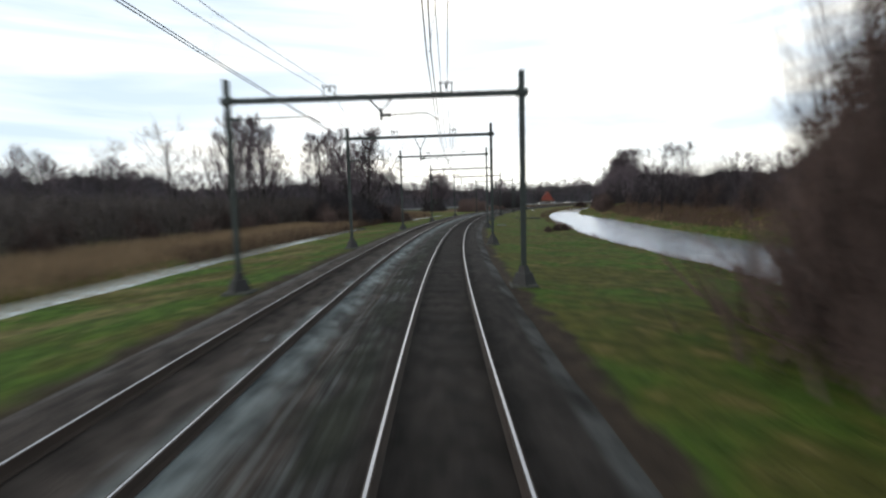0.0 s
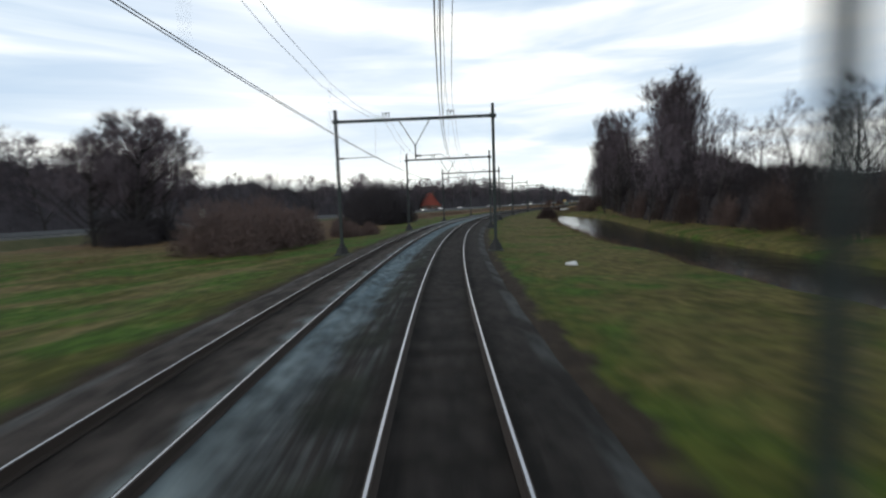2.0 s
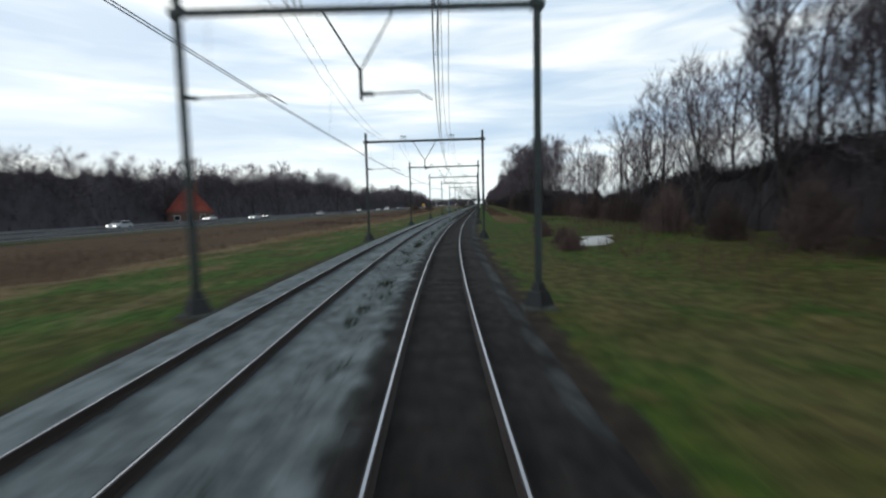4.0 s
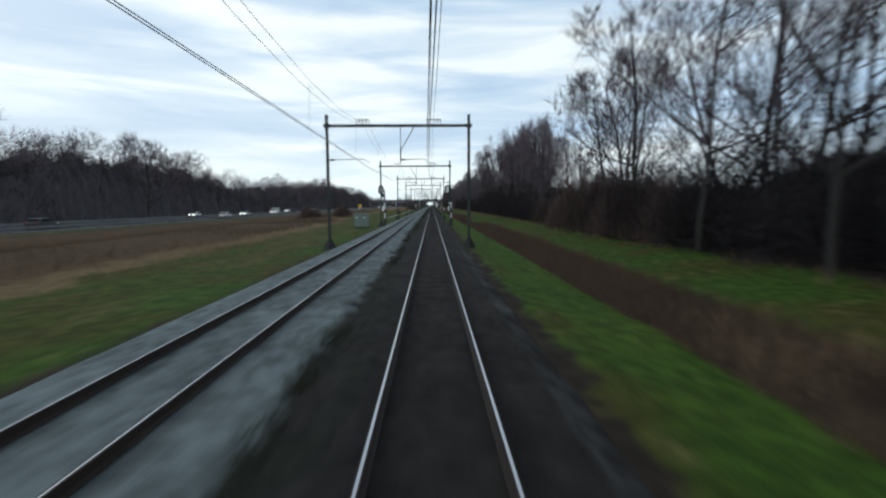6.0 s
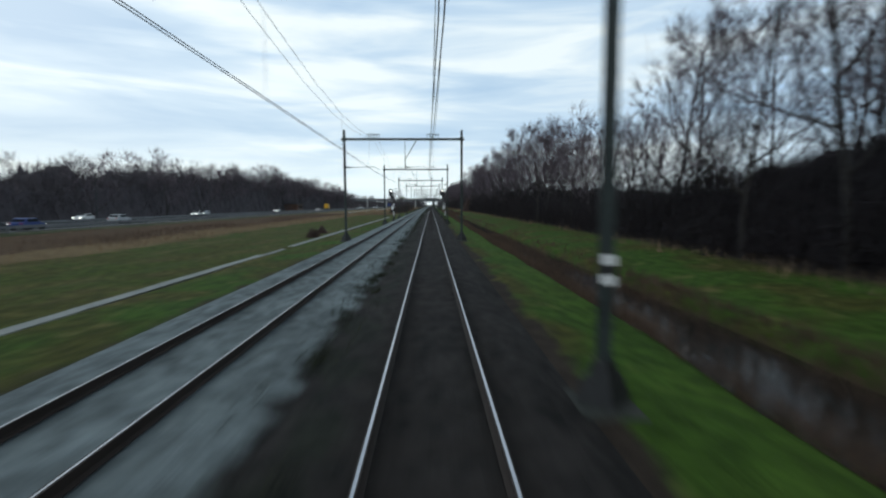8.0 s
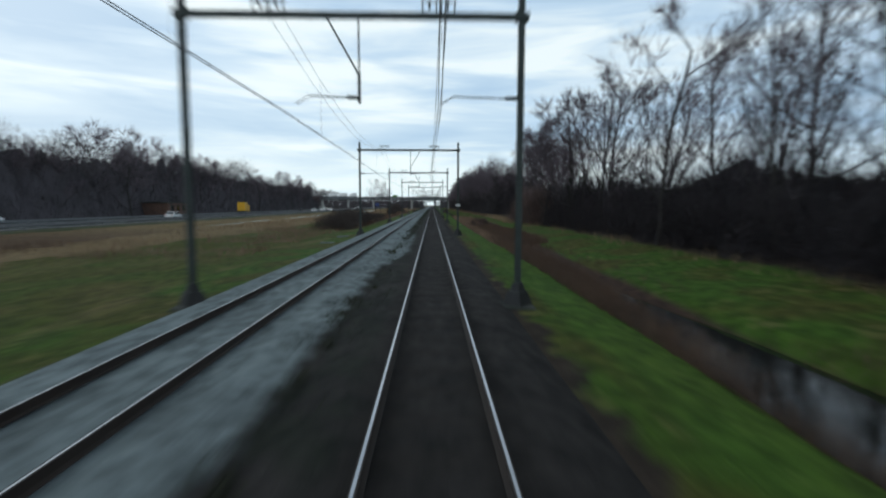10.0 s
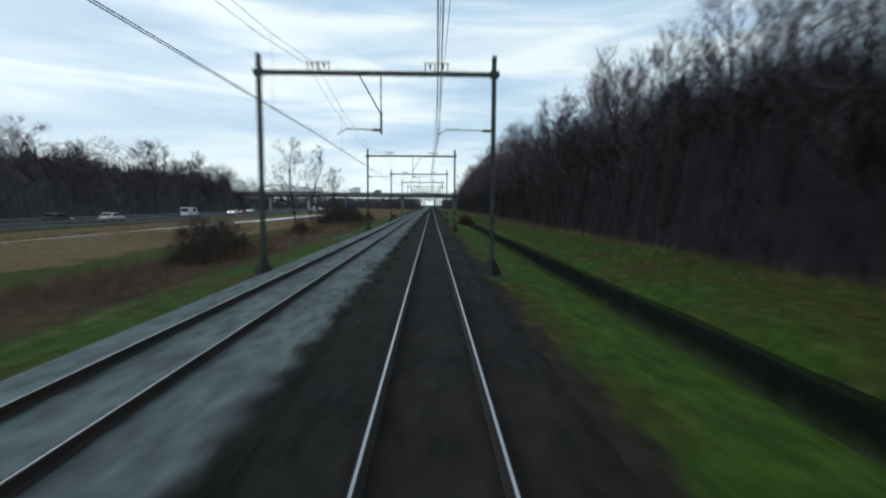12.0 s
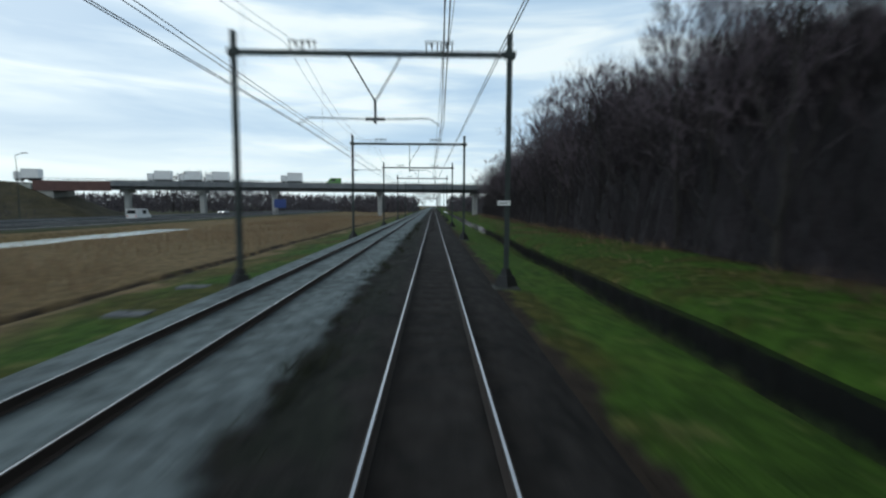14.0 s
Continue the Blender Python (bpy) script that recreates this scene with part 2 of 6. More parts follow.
def ballast(n, l, q, s, pos, bsdf):
    stone = n_noise(n, l, pos, 22, 3)
    patch = n_noise(n, l, pos, 0.45, 3)
    wob = n_math(n, l, "MULTIPLY", n_math(n, l, "SUBTRACT", n_noise(n, l, pos, 1.3, 8), 0.5), 1.1)
    qq = n_math(n, l, "ADD", q, wob)
    dark = n_mix(n, l, stone, (0.0130, 0.0112, 0.0105), (0.044, 0.038, 0.0345))
    grey = n_mix(n, l, stone, (0.100, 0.122, 0.127), (0.285, 0.328, 0.332))
    blue = n_mix(n, l, stone, (0.085, 0.135, 0.165), (0.17, 0.25, 0.29))
    brown = n_mix(n, l, stone, (0.028, 0.023, 0.021), (0.080, 0.068, 0.060))
    # the far track was re-ballasted from a place in the bend on
    fresh = n_step(n, l, n_math(n, l, "ADD", s, n_math(n, l, "MULTIPLY", patch, 20)), 115, 138)
    old = n_mix(n, l, n_step(n, l, qq, -2.3, -2.9), brown, grey)
    old = n_mix(n, l, n_step(n, l, qq, -3.2, -3.7), old, brown)
    spill = n_math(n, l, "MULTIPLY", n_math(n, l, "MULTIPLY", n_step(n, l, s, 78, 90), n_step(n, l, s, 150, 118)), n_step(n, l, qq, -3.6, -3.1))
    left = n_mix(n, l, n_math(n, l, "MULTIPLY", spill, 0.8), n_mix(n, l, fresh, old, grey), blue)
    shift = n_math(n, l, "ADD", n_math(n, l, "MULTIPLY", n_step(n, l, s, 205, 221), 1.0), n_math(n, l, "MULTIPLY", n_step(n, l, s, 350, 430), 0.25))
    spilt = n_math(n, l, "MULTIPLY", n_math(n, l, "MULTIPLY", n_step(n, l, s, 406, 412), n_step(n, l, s, 427, 421)), 1.0)
    shift = n_math(n, l, "SUBTRACT", shift, spilt)
    edge = n_math(n, l, "ADD", n_math(n, l, "SUBTRACT", qq, n_math(n, l, "MULTIPLY", n_step(n, l, s, 112, 132), 0.7)), shift)
    pale = n_step(n, l, edge, -1.75, -2.2)
    col = n_mix(n, l, pale, dark, left)
    # thin pale gravel along both outer shoulders
    rim = n_math(n, l, "ADD", q, n_math(n, l, "MULTIPLY", wob, 0.25))
    outer = n_math(n, l, "ADD", n_math(n, l, "MULTIPLY", n_step(n, l, rim, 1.65, 1.9), n_step(n, l, rim, 2.45, 2.1)), n_math(n, l, "MULTIPLY", n_step(n, l, rim, -5.6, -5.9), n_step(n, l, rim, -6.7, -6.3)))
    col = n_mix(n, l, n_math(n, l, "MULTIPLY", outer, n_math(n, l, "MULTIPLY", n_step(n, l, patch, 0.38, 0.60), n_math(n, l, "MULTIPLY", n_step(n, l, s, 330, 250), 0.22))), col, grey)
    # streaks along the line
    mp = n.new("ShaderNodeCombineXYZ")
    l.new(n_math(n, l, "MULTIPLY", q, 5.0), mp.inputs[0])
    l.new(n_math(n, l, "MULTIPLY", s, 0.22), mp.inputs[1])
    streak = n_step(n, l, n_noise(n, l, mp.outputs[0], 1.0, 3), 0.40, 0.64)
    between = n_math(n, l, "MULTIPLY", n_step(n, l, q, -3.6, -3.2), n_step(n, l, q, -0.9, -1.4))
    col = n_mix(n, l, n_math(n, l, "MULTIPLY", n_math(n, l, "MULTIPLY", streak, between), n_math(n, l, "MULTIPLY", n_step(n, l, s, 150, 110), 0.28)), col, grey)
    # green slime and weeds in the six-foot, and on the outer shoulder
    weed = n_math(n, l, "MULTIPLY", n_step(n, l, n_math(n, l, "ADD", n_noise(n, l, pos, 0.8, 4), n_math(n, l, "MULTIPLY", n_step(n, l, s, 370, 430), 0.06)), 0.42, 0.56), n_math(n, l, "MULTIPLY", n_step(n, l, q, -2.7, -2.1), n_step(n, l, q, -0.9, -1.3)))
    col = n_mix(n, l, n_math(n, l, "MULTIPLY", n_math(n, l, "MULTIPLY", weed, n_math(n, l, "SUBTRACT", 1.0, n_math(n, l, "MULTIPLY", pale, 0.7))), 0.85), col, (0.016, 0.019, 0.012))
    grain = n_math(n, l, "ADD", n_math(n, l, "MULTIPLY", n_noise(n, l, pos, 3.4, 6), 0.7), n_math(n, l, "MULTIPLY", patch, 0.3))
    tone = n_mix(n, l, n_step(n, l, grain, 0.34, 0.66), (0.35, 0.35, 0.35), (1.6, 1.6, 1.6))
    k = n.new("ShaderNodeMixRGB")
    k.blend_type = "MULTIPLY"
    l.new(n_math(n, l, "SUBTRACT", 1.0, n_math(n, l, "MULTIPLY", n_math(n, l, "MULTIPLY", pale, fresh), 0.3)), k.inputs[0])
    l.new(col, k.inputs[1])
    l.new(tone, k.inputs[2])
    l.new(k.outputs[0], bsdf.inputs["Base Color"])
    bsdf.inputs["Roughness"].default_value, bsdf.inputs["Specular IOR Level"].default_value = 0.95, 0.25
    n_bump(n, l, bsdf, stone, 0.04)


def meadow(n, l, q, s, pos, bsdf):
    blade = n_noise(n, l, pos, 9, 4)
    patch = n_noise(n, l, pos, 0.22, 5)
    mid = n_noise(n, l, pos, 1.1, 4)
    green = n_mix(n, l, blade, (0.026, 0.064, 0.007), (0.084, 0.155, 0.022))
    olive = n_mix(n, l, blade, (0.042, 0.052, 0.009), (0.108, 0.108, 0.026))
    straw = n_mix(n, l, blade, (0.12, 0.085, 0.042), (0.30, 0.22, 0.115))
    earth = n_mix(n, l, blade, (0.028, 0.022, 0.017), (0.062, 0.047, 0.036))
    col = n_mix(n, l, n_step(n, l, patch, 0.42, 0.60), green, olive)
    bend = n_step(n, l, s, 215, 170)
    col = n_mix(n, l, n_math(n, l, "MULTIPLY", n_math(n, l, "MULTIPLY", bend, n_step(n, l, mid, 0.40, 0.66)), n_step(n, l, q, 1.0, 3.0)), col, olive)
    col = n_mix(n, l, n_math(n, l, "MULTIPLY", n_step(n, l, mid, 0.58, 0.74), 0.4), col, straw)
    withered = n_math(n, l, "MULTIPLY", n_step(n, l, q, -9.0, -10.5), n_step(n, l, n_noise(n, l, pos, 0.5, 5, (1, 0.35, 1)), 0.46, 0.66))
    col = n_mix(n, l, n_math(n, l, "MULTIPLY", withered, 0.6), col, straw)
    tan = n_mix(n, l, blade, (0.085, 0.070, 0.026), (0.20, 0.160, 0.065))
    worn = n_math(n, l, "MULTIPLY", n_math(n, l, "MULTIPLY", n_step(n, l, s, 20, 130), n_step(n, l, s, 190, 150)), n_math(n, l, "MULTIPLY", n_step(n, l, q, 3.0, 4.6), n_step(n, l, n_noise(n, l, pos, 0.35, 4), 0.34, 0.54)))
    col = n_mix(n, l, n_math(n, l, "MULTIPLY", worn, 0.85), col, tan)
    col = n_mix(n, l, n_math(n, l, "MULTIPLY", n_math(n, l, "MULTIPLY", n_step(n, l, q, -9.0, -11.5), n_step(n, l, s, 205, 225)), 0.6), col, olive)
    lush = n_math(n, l, "MULTIPLY", n_math(n, l, "MULTIPLY", n_step(n, l, s, 205, 225), n_step(n, l, patch, 0.34, 0.52)), n_math(n, l, "MULTIPLY", n_step(n, l, q, 3.2, 4.0), n_step(n, l, q, 6.4, 5.6)))
    col = n_mix(n, l, n_math(n, l, "MULTIPLY", lush, 0.7), col, n_mix(n, l, blade, (0.036, 0.090, 0.009), (0.105, 0.205, 0.028)))
    # dry reed land left of the verge
    wob = n_math(n, l, "MULTIPLY", n_math(n, l, "SUBTRACT", patch, 0.5), 9)
    ql = n_math(n, l, "ADD", q, wob)
    past = n_math(n, l, "SUBTRACT", ql, n_bends(n, l, s, (96, -22.0), (106, -16.0), (118, -12.5), (126, -16.0), (140, -20.5), (200, -17.0), (230, -15.8), (290, -18.0), (325, -24.0), (420, -24.0), (440, -22.0), (520, -20.5), (542, -11.0)))
    dry = n_math(n, l, "MULTIPLY", n_step(n, l, past, 0.8, -1.0), n_step(n, l, s, 96, 112))
    col = n_mix(n, l, dry, col, straw)
    past = n_math(n, l, "SUBTRACT", ql, n_bends(n, l, s, (104, -22.0), (110, -15.5), (120, -14.0), (130, -19.0), (200, -21.0), (230, -19.2), (300, -21.0), (330, -29.5), (420, -31.0), (440, -34.0)))
    brown = n_math(n, l, "MULTIPLY", n_step(n, l, past, 0.6, -0.8), n_math(n, l, "MULTIPLY", n_step(n, l, s, 98, 114), n_step(n, l, s, 440, 420)))
    col = n_mix(n, l, n_math(n, l, "MULTIPLY", brown, 0.85), col, n_mix(n, l, blade, (0.055, 0.032, 0.020), (0.13, 0.080, 0.047)))
    # faded reed bed beside the pond, the furrow, and the brambles on the canal bank
    rust = n_mix(n, l, blade, (0.045, 0.028, 0.021), (0.12, 0.076, 0.050))
    bed = n_math(n, l, "MULTIPLY", n_math(n, l, "MULTIPLY", n_step(n, l, s, 418, 428), n_step(n, l, s, 474, 466)), n_math(n, l, "MULTIPLY", n_step(n, l, q, 5.2, 5.9), n_step(n, l, n_math(n, l, "SUBTRACT", n_math(n, l, "ADD", q, n_math(n, l, "MULTIPLY", wob, 0.4)), n_math(n, l, "MULTIPLY", n_step(n, l, s, 440, 450), 0.6)), 11.6, 10.6)))
    col = n_mix(n, l, bed, col, rust)
    mud = n_math(n, l, "MULTIPLY", n_math(n, l, "MULTIPLY", n_step(n, l, s, 230, 238), n_step(n, l, s, 450, 440)), n_math(n, l, "MULTIPLY", n_step(n, l, q, 5.9, 6.4), n_step(n, l, n_math(n, l, "SUBTRACT", q, n_bends(n, l, s, (290, 9.8), (304, 8.9), (410, 8.9), (420, 9.8))), 0.2, -0.3)))
    col = n_mix(n, l, mud, col, n_mix(n, l, blade, (0.035, 0.022, 0.018), (0.085, 0.053, 0.040)))
    fringe = n_math(n, l, "MULTIPLY", n_math(n, l, "MULTIPLY", n_step(n, l, s, 425, 445), n_step(n, l, s, 548, 525)), n_math(n, l, "MULTIPLY", n_step(n, l, q, -9.6, -10.6), n_step(n, l, ql, -17.5, -15.5)))
    col = n_mix(n, l, n_math(n, l, "MULTIPLY", fringe, 0.8), col, rust)
    bramble = n_math(n, l, "MULTIPLY", n_math(n, l, "MULTIPLY", n_step(n, l, s, 70, 58), n_step(n, l, q, 25.2, 26.4)), n_step(n, l, mid, 0.62, 0.50))
    col = n_mix(n, l, bramble, col, rust)
    furrow = n_math(n, l, "MULTIPLY", n_math(n, l, "MULTIPLY", n_step(n, l, s, 520, 535), n_step(n, l, q, -13.1, -12.8)), n_step(n, l, q, -11.6, -11.9))
    col = n_mix(n, l, n_math(n, l, "MULTIPLY", furrow, n_step(n, l, mid, 0.36, 0.56)), col, earth)
    # trodden earth below the woods and along the ballast
    wood = n_step(n, l, n_math(n, l, "ADD", q, n_math(n, l, "MULTIPLY", wob, 0.2)), 14.6, 16.4)
    wood = n_math(n, l, "MULTIPLY", wood, n_step(n, l, s, 205, 235))
    col = n_mix(n, l, wood, col, earth)
    side = n_math(n, l, "ADD", q, n_math(n, l, "MULTIPLY", n_math(n, l, "SUBTRACT", mid, 0.5), 1.6))
    verge = n_math(n, l, "MULTIPLY", n_step(n, l, side, 2.95, 2.5), n_step(n, l, side, -7.6, -6.8))
    col = n_mix(n, l, verge, col, earth)
    tuft = n_mix(n, l, n_step(n, l, n_noise(n, l, pos, 2.2, 5), 0.3, 0.7), (0.66, 0.66, 0.66), (1.34, 1.31, 1.28))
    k = n.new("ShaderNodeMixRGB")
    k.blend_type = "MULTIPLY"
    k.inputs[0].default_value = 1
    l.new(col, k.inputs[1])
    l.new(tuft, k.inputs[2])
    l.new(k.outputs[0], bsdf.inputs["Base Color"])
    bsdf.inputs["Roughness"].default_value, bsdf.inputs["Specular IOR Level"].default_value = 0.95, 0.15
    n_bump(n, l, bsdf, blade, 0.08)


M_BALLAST = laid("track_ballast", ballast)
M_MEADOW = laid("rough_meadow", meadow)
M_FARLAND = mat("far_meadow", pair((0.045, 0.06, 0.02), (0.12, 0.105, 0.055)), 0.03, 0.95, 0.05)
M_ASPHALT = mat("grey_asphalt", pair((0.032, 0.034, 0.037), (0.058, 0.061, 0.064)), 0.4, 0.95, 0.004)
M_ASPHALT.node_tree.nodes["Principled BSDF"].inputs["Specular IOR Level"].default_value = 0.2


# ---- mesh helpers ----
def mesh_object(name, verts, faces, material, parent=None, label="", smooth=False, slots=None, slot_of=None, uv=None):
    me = bpy.data.meshes.new(name)
    me.from_pydata([tuple(v) for v in np.asarray(verts, float)] if not isinstance(verts, list) else verts, [], faces if isinstance(faces, list) else faces.tolist())
    for m in ([material] if slots is None else slots):
        me.materials.append(m)
    if slot_of is not None:
        me.polygons.foreach_set("material_index", np.asarray(slot_of, np.int32))
    if uv is not None:
        lay = me.uv_layers.new(name="line")
        idx = np.empty(len(me.loops), np.int32)
        me.loops.foreach_get("vertex_index", idx)
        lay.data.foreach_set("uv", np.asarray(uv, np.float32)[idx].ravel())
    if smooth:
        me.polygons.foreach_set("use_smooth", np.ones(len(me.polygons), bool))
    me.update()
    ob = new(name, me)
    if parent:
        ob.parent = parent
    if label:
        tagged(ob, label)
    return ob


def part(name, bm, material, parent, label=""):
    """Links a bmesh as one mesh object under a thing or a part."""
    me = bpy.data.meshes.new(name)
    bm.to_mesh(me)
    bm.free()
    me.materials.append(material)
    ob = new(name, me)
    ob.parent = parent
    if label:
        tagged(ob, label)
    return ob


def thing(name, label, category, group="", kind="", at=None):
    ob = new(name)
    ob.empty_display_size = 0.2
    if at is not None:
        ob.matrix_basis = at
    return tagged(ob, label, category, group, kind)


def box(bm, x0, y0, z0, x1, y1, z1, bevel=0.0, m=None):
    r = bmesh.ops.create_cube(bm, size=1)["verts"]
    for v in r:
        v.co = Vector((x0 + (v.co.x + 0.5) * (x1 - x0), y0 + (v.co.y + 0.5) * (y1 - y0), z0 + (v.co.z + 0.5) * (z1 - z0)))
        if m is not None:
            v.co = m @ v.co
    if bevel:
        edges = list({e for v in r for e in v.link_edges})
        bmesh.ops.bevel(bm, geom=edges, offset=bevel, segments=1, affect="EDGES")
    return bm


def boxes(*specs, bevel=0.0):
    bm = bmesh.new()
    for s in specs:
        box(bm, *s, bevel=bevel)
    return bm


def rod(bm, a, b, r0, r1=None, sides=6):
    a, b = Vector(a), Vector(b)
    r1 = r0 if r1 is None else r1
    d = b - a
    m = Matrix.Translation((a + b) / 2) @ d.to_track_quat("Z", "Y").to_matrix().to_4x4()
    bmesh.ops.create_cone(bm, cap_ends=True, segments=sides, radius1=r0, radius2=r1, depth=d.length, matrix=m)
    return bm


def rods(*specs, sides=6):
    bm = bmesh.new()
    for s in specs:
        rod(bm, *s, sides=sides)
    return bm


def swept(profile, s_values, q0, z0, tilt=True):
    """Vertices and quads of a profile of (q, z) run along the line at q0."""
    pr = np.asarray(profile, float)
    S = np.repeat(np.asarray(s_values, float), len(pr))
    Q = np.tile(pr[:, 0], len(s_values))
    Z = np.tile(pr[:, 1], len(s_values)) + z0
    if tilt:
        Z = Z - Q * cant(S)
    v = place(S, Q + q0, Z)
    return v, S, Q + q0


def strip_faces(n_s, n_p, closed=False):
    k = n_p if closed else n_p - 1
    i, j = np.meshgrid(np.arange(n_s - 1), np.arange(k), indexing="ij")
    j2 = (j + 1) % n_p
    return np.stack([i * n_p + j, i * n_p + j2, (i + 1) * n_p + j2, (i + 1) * n_p + j], -1).reshape(-1, 4)


def s_steps(a, b):
    out, s = [], a
    while s < b:
        out.append(s)
        s += 1.0 if s < 245 else 4.0
    return np.array(out + [b])


# ---- ground, ballast, water ----
def far_track(s):
    """Where the second track runs, metres right of ours."""
    return np.interp(s, [0, 60, 122, 200, 221, 320, 419, 478, 557, 650], [-3.88, -3.96, -3.72, -4.25, -4.32, -4.36, -4.75, -4.77, -4.94, -5.05])


def section(s):
    """The cross-section of the land: rows of (q, z)."""
    far = np.interp(s, [0, 55, 75, 110, 132, 143, 148, 152, 190], [23.4, 23.6, 19.8, 20.3, 21.6, 19.4, 16, 14.3, 11.0]) + 0.45 * noise.noise((s * 0.13, 0.3, 1))
    near = np.interp(s, [0, 140, 152, 165], [13.3, 13.1, 13.6, 10.6]) + 0.6 * noise.noise((s * 0.11, 5.3, 1))
    canal = np.interp(s, [146, 156], [1, 0])
    ditch = np.interp(s, [226, 234], [0, 1])
    pond = np.interp(s, [430, 438, 452, 460], [0, 1, 1, 0]) * 2.6
    d0 = np.interp(s, [200, 420, 440, 472, 700], [6.1, 6.1, 5.6, 6.6, 6.7]) + 0.5 * noise.noise((s * 0.4, 9.1, 1))
    d1 = np.interp(s, [200, 290, 304, 410, 420, 472, 700], [9.7, 9.7, 8.8, 8.8, 9.7, 8.8, 8.9]) + 0.4 * noise.noise((s * 0.36, 2.2, 1)) + pond
    left = np.interp(s, [43, 46, 56, 60, 78, 88], [1, 0.2, 0.2, 1, 1, 0])
    rim = np.interp(s, [44, 60], [-17.3, -16.3])
    deep = -2.0 * canal - 1.75 * (1 - canal) * ditch - 0.75 * (1 - canal) * (1 - ditch)
    bank0 = near if s < 156 else d0
    bank1 = far if s < 156 else d1
    if 156 <= s < 206:
        k = (s - 156) / 50
        bank0, bank1 = near * (1 - k) + d0 * k, far * (1 - k) + d1 * k
    rise = np.interp(s, [0, 60, 100, 160], [3.0, 3.0, 0.6, 0.0])
    choked = np.interp(s, [222, 230, 286, 294, 398, 408, 465, 472], [0, 1, 1, 0, 0, 1, 1, 0])
    deep = deep * (1 - choked) - 0.98 * choked
    edge = -1.28 * canal - 1.22 * (1 - canal) * ditch - 0.75 * (1 - canal) * (1 - ditch)
    edge = edge * (1 - choked) - 0.92 * choked
    fur = np.interp(s, [520, 535, 640, 650], [0, 1, 1, 0])
    half = np.interp(s, [290, 440, 560], [0.9, 1.7, 2.8])
    pool = np.interp(s, [212, 220, 324, 332, 434, 442, 594, 602], [0, 1, 1, 0, 0, 1, 1, 0])
    c = np.interp(s, [225, 285, 290, 430, 560], [-29, -36.5, -37, -38.6, -38.8])
    pts = [(-48, -1.75), (-46.5, -0.7), (c - half - 0.6, -0.75), (c - half, -0.75 - 0.55 * pool), (c + half, -0.75 - 0.55 * pool), (c + half + 0.6, -0.78 - 0.28 * np.interp(s, [510, 550, 640, 650], [0, 1, 1, 0])), (-19.4, -0.85), (-18.5, -0.85 - 0.5 * left), (-18.2, -0.85 - 1.1 * left), (rim, -0.85 - 1.1 * left),
           (rim + 0.8, -0.82 - 0.45 * left), (-14.2, -0.8), (-12.95, -0.77), (-12.7, -0.77 - 0.2 * fur), (-12.2, -0.76 - 0.2 * fur), (-11.9, -0.73), (-10, -0.65), (-7.4, -0.5), (-6.4, -0.52), (-2, -0.55), (2.0, -0.52), (2.6, -0.48), (3.4, -0.5),
           (bank0 - 1.5, -0.72), (bank0 - 0.7, -0.85), (bank0, edge), (bank0 + 0.6, deep), (bank1 - 0.6, deep), (bank1, edge), (bank1 + 0.5, -0.78),
           (bank1 + 2.5, -0.5), (bank1 + 5.5, -0.25 + 0.3 * rise), (bank1 + 14, 0.0 + rise), (44, rise + 0.1), (48, -1.75)]
    return pts


def ground_strip():
    ss = np.concatenate([np.arange(-50, 245, 1.5), np.arange(245, 760, 3), np.arange(760, 1301, 20)])
    base = [np.array(section(s)) for s in ss]
    cols = 2 * len(base[0]) - 1
    Q, Z = [], []
    for pts in base:
        q, z = pts[:, 0], pts[:, 1]
        u = np.concatenate([np.interp(np.linspace(0, len(q) - 1, cols), np.arange(len(q)), q)])
        Q.append(u)
        Z.append(np.interp(u, q, z))
    Q, Z = np.array(Q), np.array(Z)
    S = np.repeat(ss, cols).reshape(Q.shape)
    rough = np.array([[noise.noise((a * 0.6, b * 0.6, 0)) for a, b in zip(r1, r2)] for r1, r2 in zip(S, Q)])
    lump = np.clip(np.minimum(np.abs(Q - 2.4), np.abs(Q + 6.8)) / 3, 0, 1) * ((Q > 2.4) | (Q < -6.8))
    Z = Z + rough * 0.16 * lump
    v = place(S.ravel(), Q.ravel(), Z.ravel())
    ob = mesh_object("ground", v, strip_faces(len(ss), cols), M_MEADOW, uv=np.stack([Q.ravel(), S.ravel()], -1), smooth=True)
    return tagged(ob, "rough winter grass verges with dry reed patches beside the railway", "ground", kind="structure")


ground_strip()


def far_land():
    n = 60
    u = np.linspace(-1, 1, n)
    g = np.sign(u) * np.abs(u) ** 2.2 * 4500
    X, Y = np.meshgrid(g, g + 300)
    v = np.stack([X.ravel(), Y.ravel(), np.full(X.size, -1.78 * SIZE)], -1)
    ob = mesh_object("far_ground", v, strip_faces(n, n), M_FARLAND)
    return tagged(ob, "flat polder land reaching to the horizon", "ground", kind="structure")


far_land()


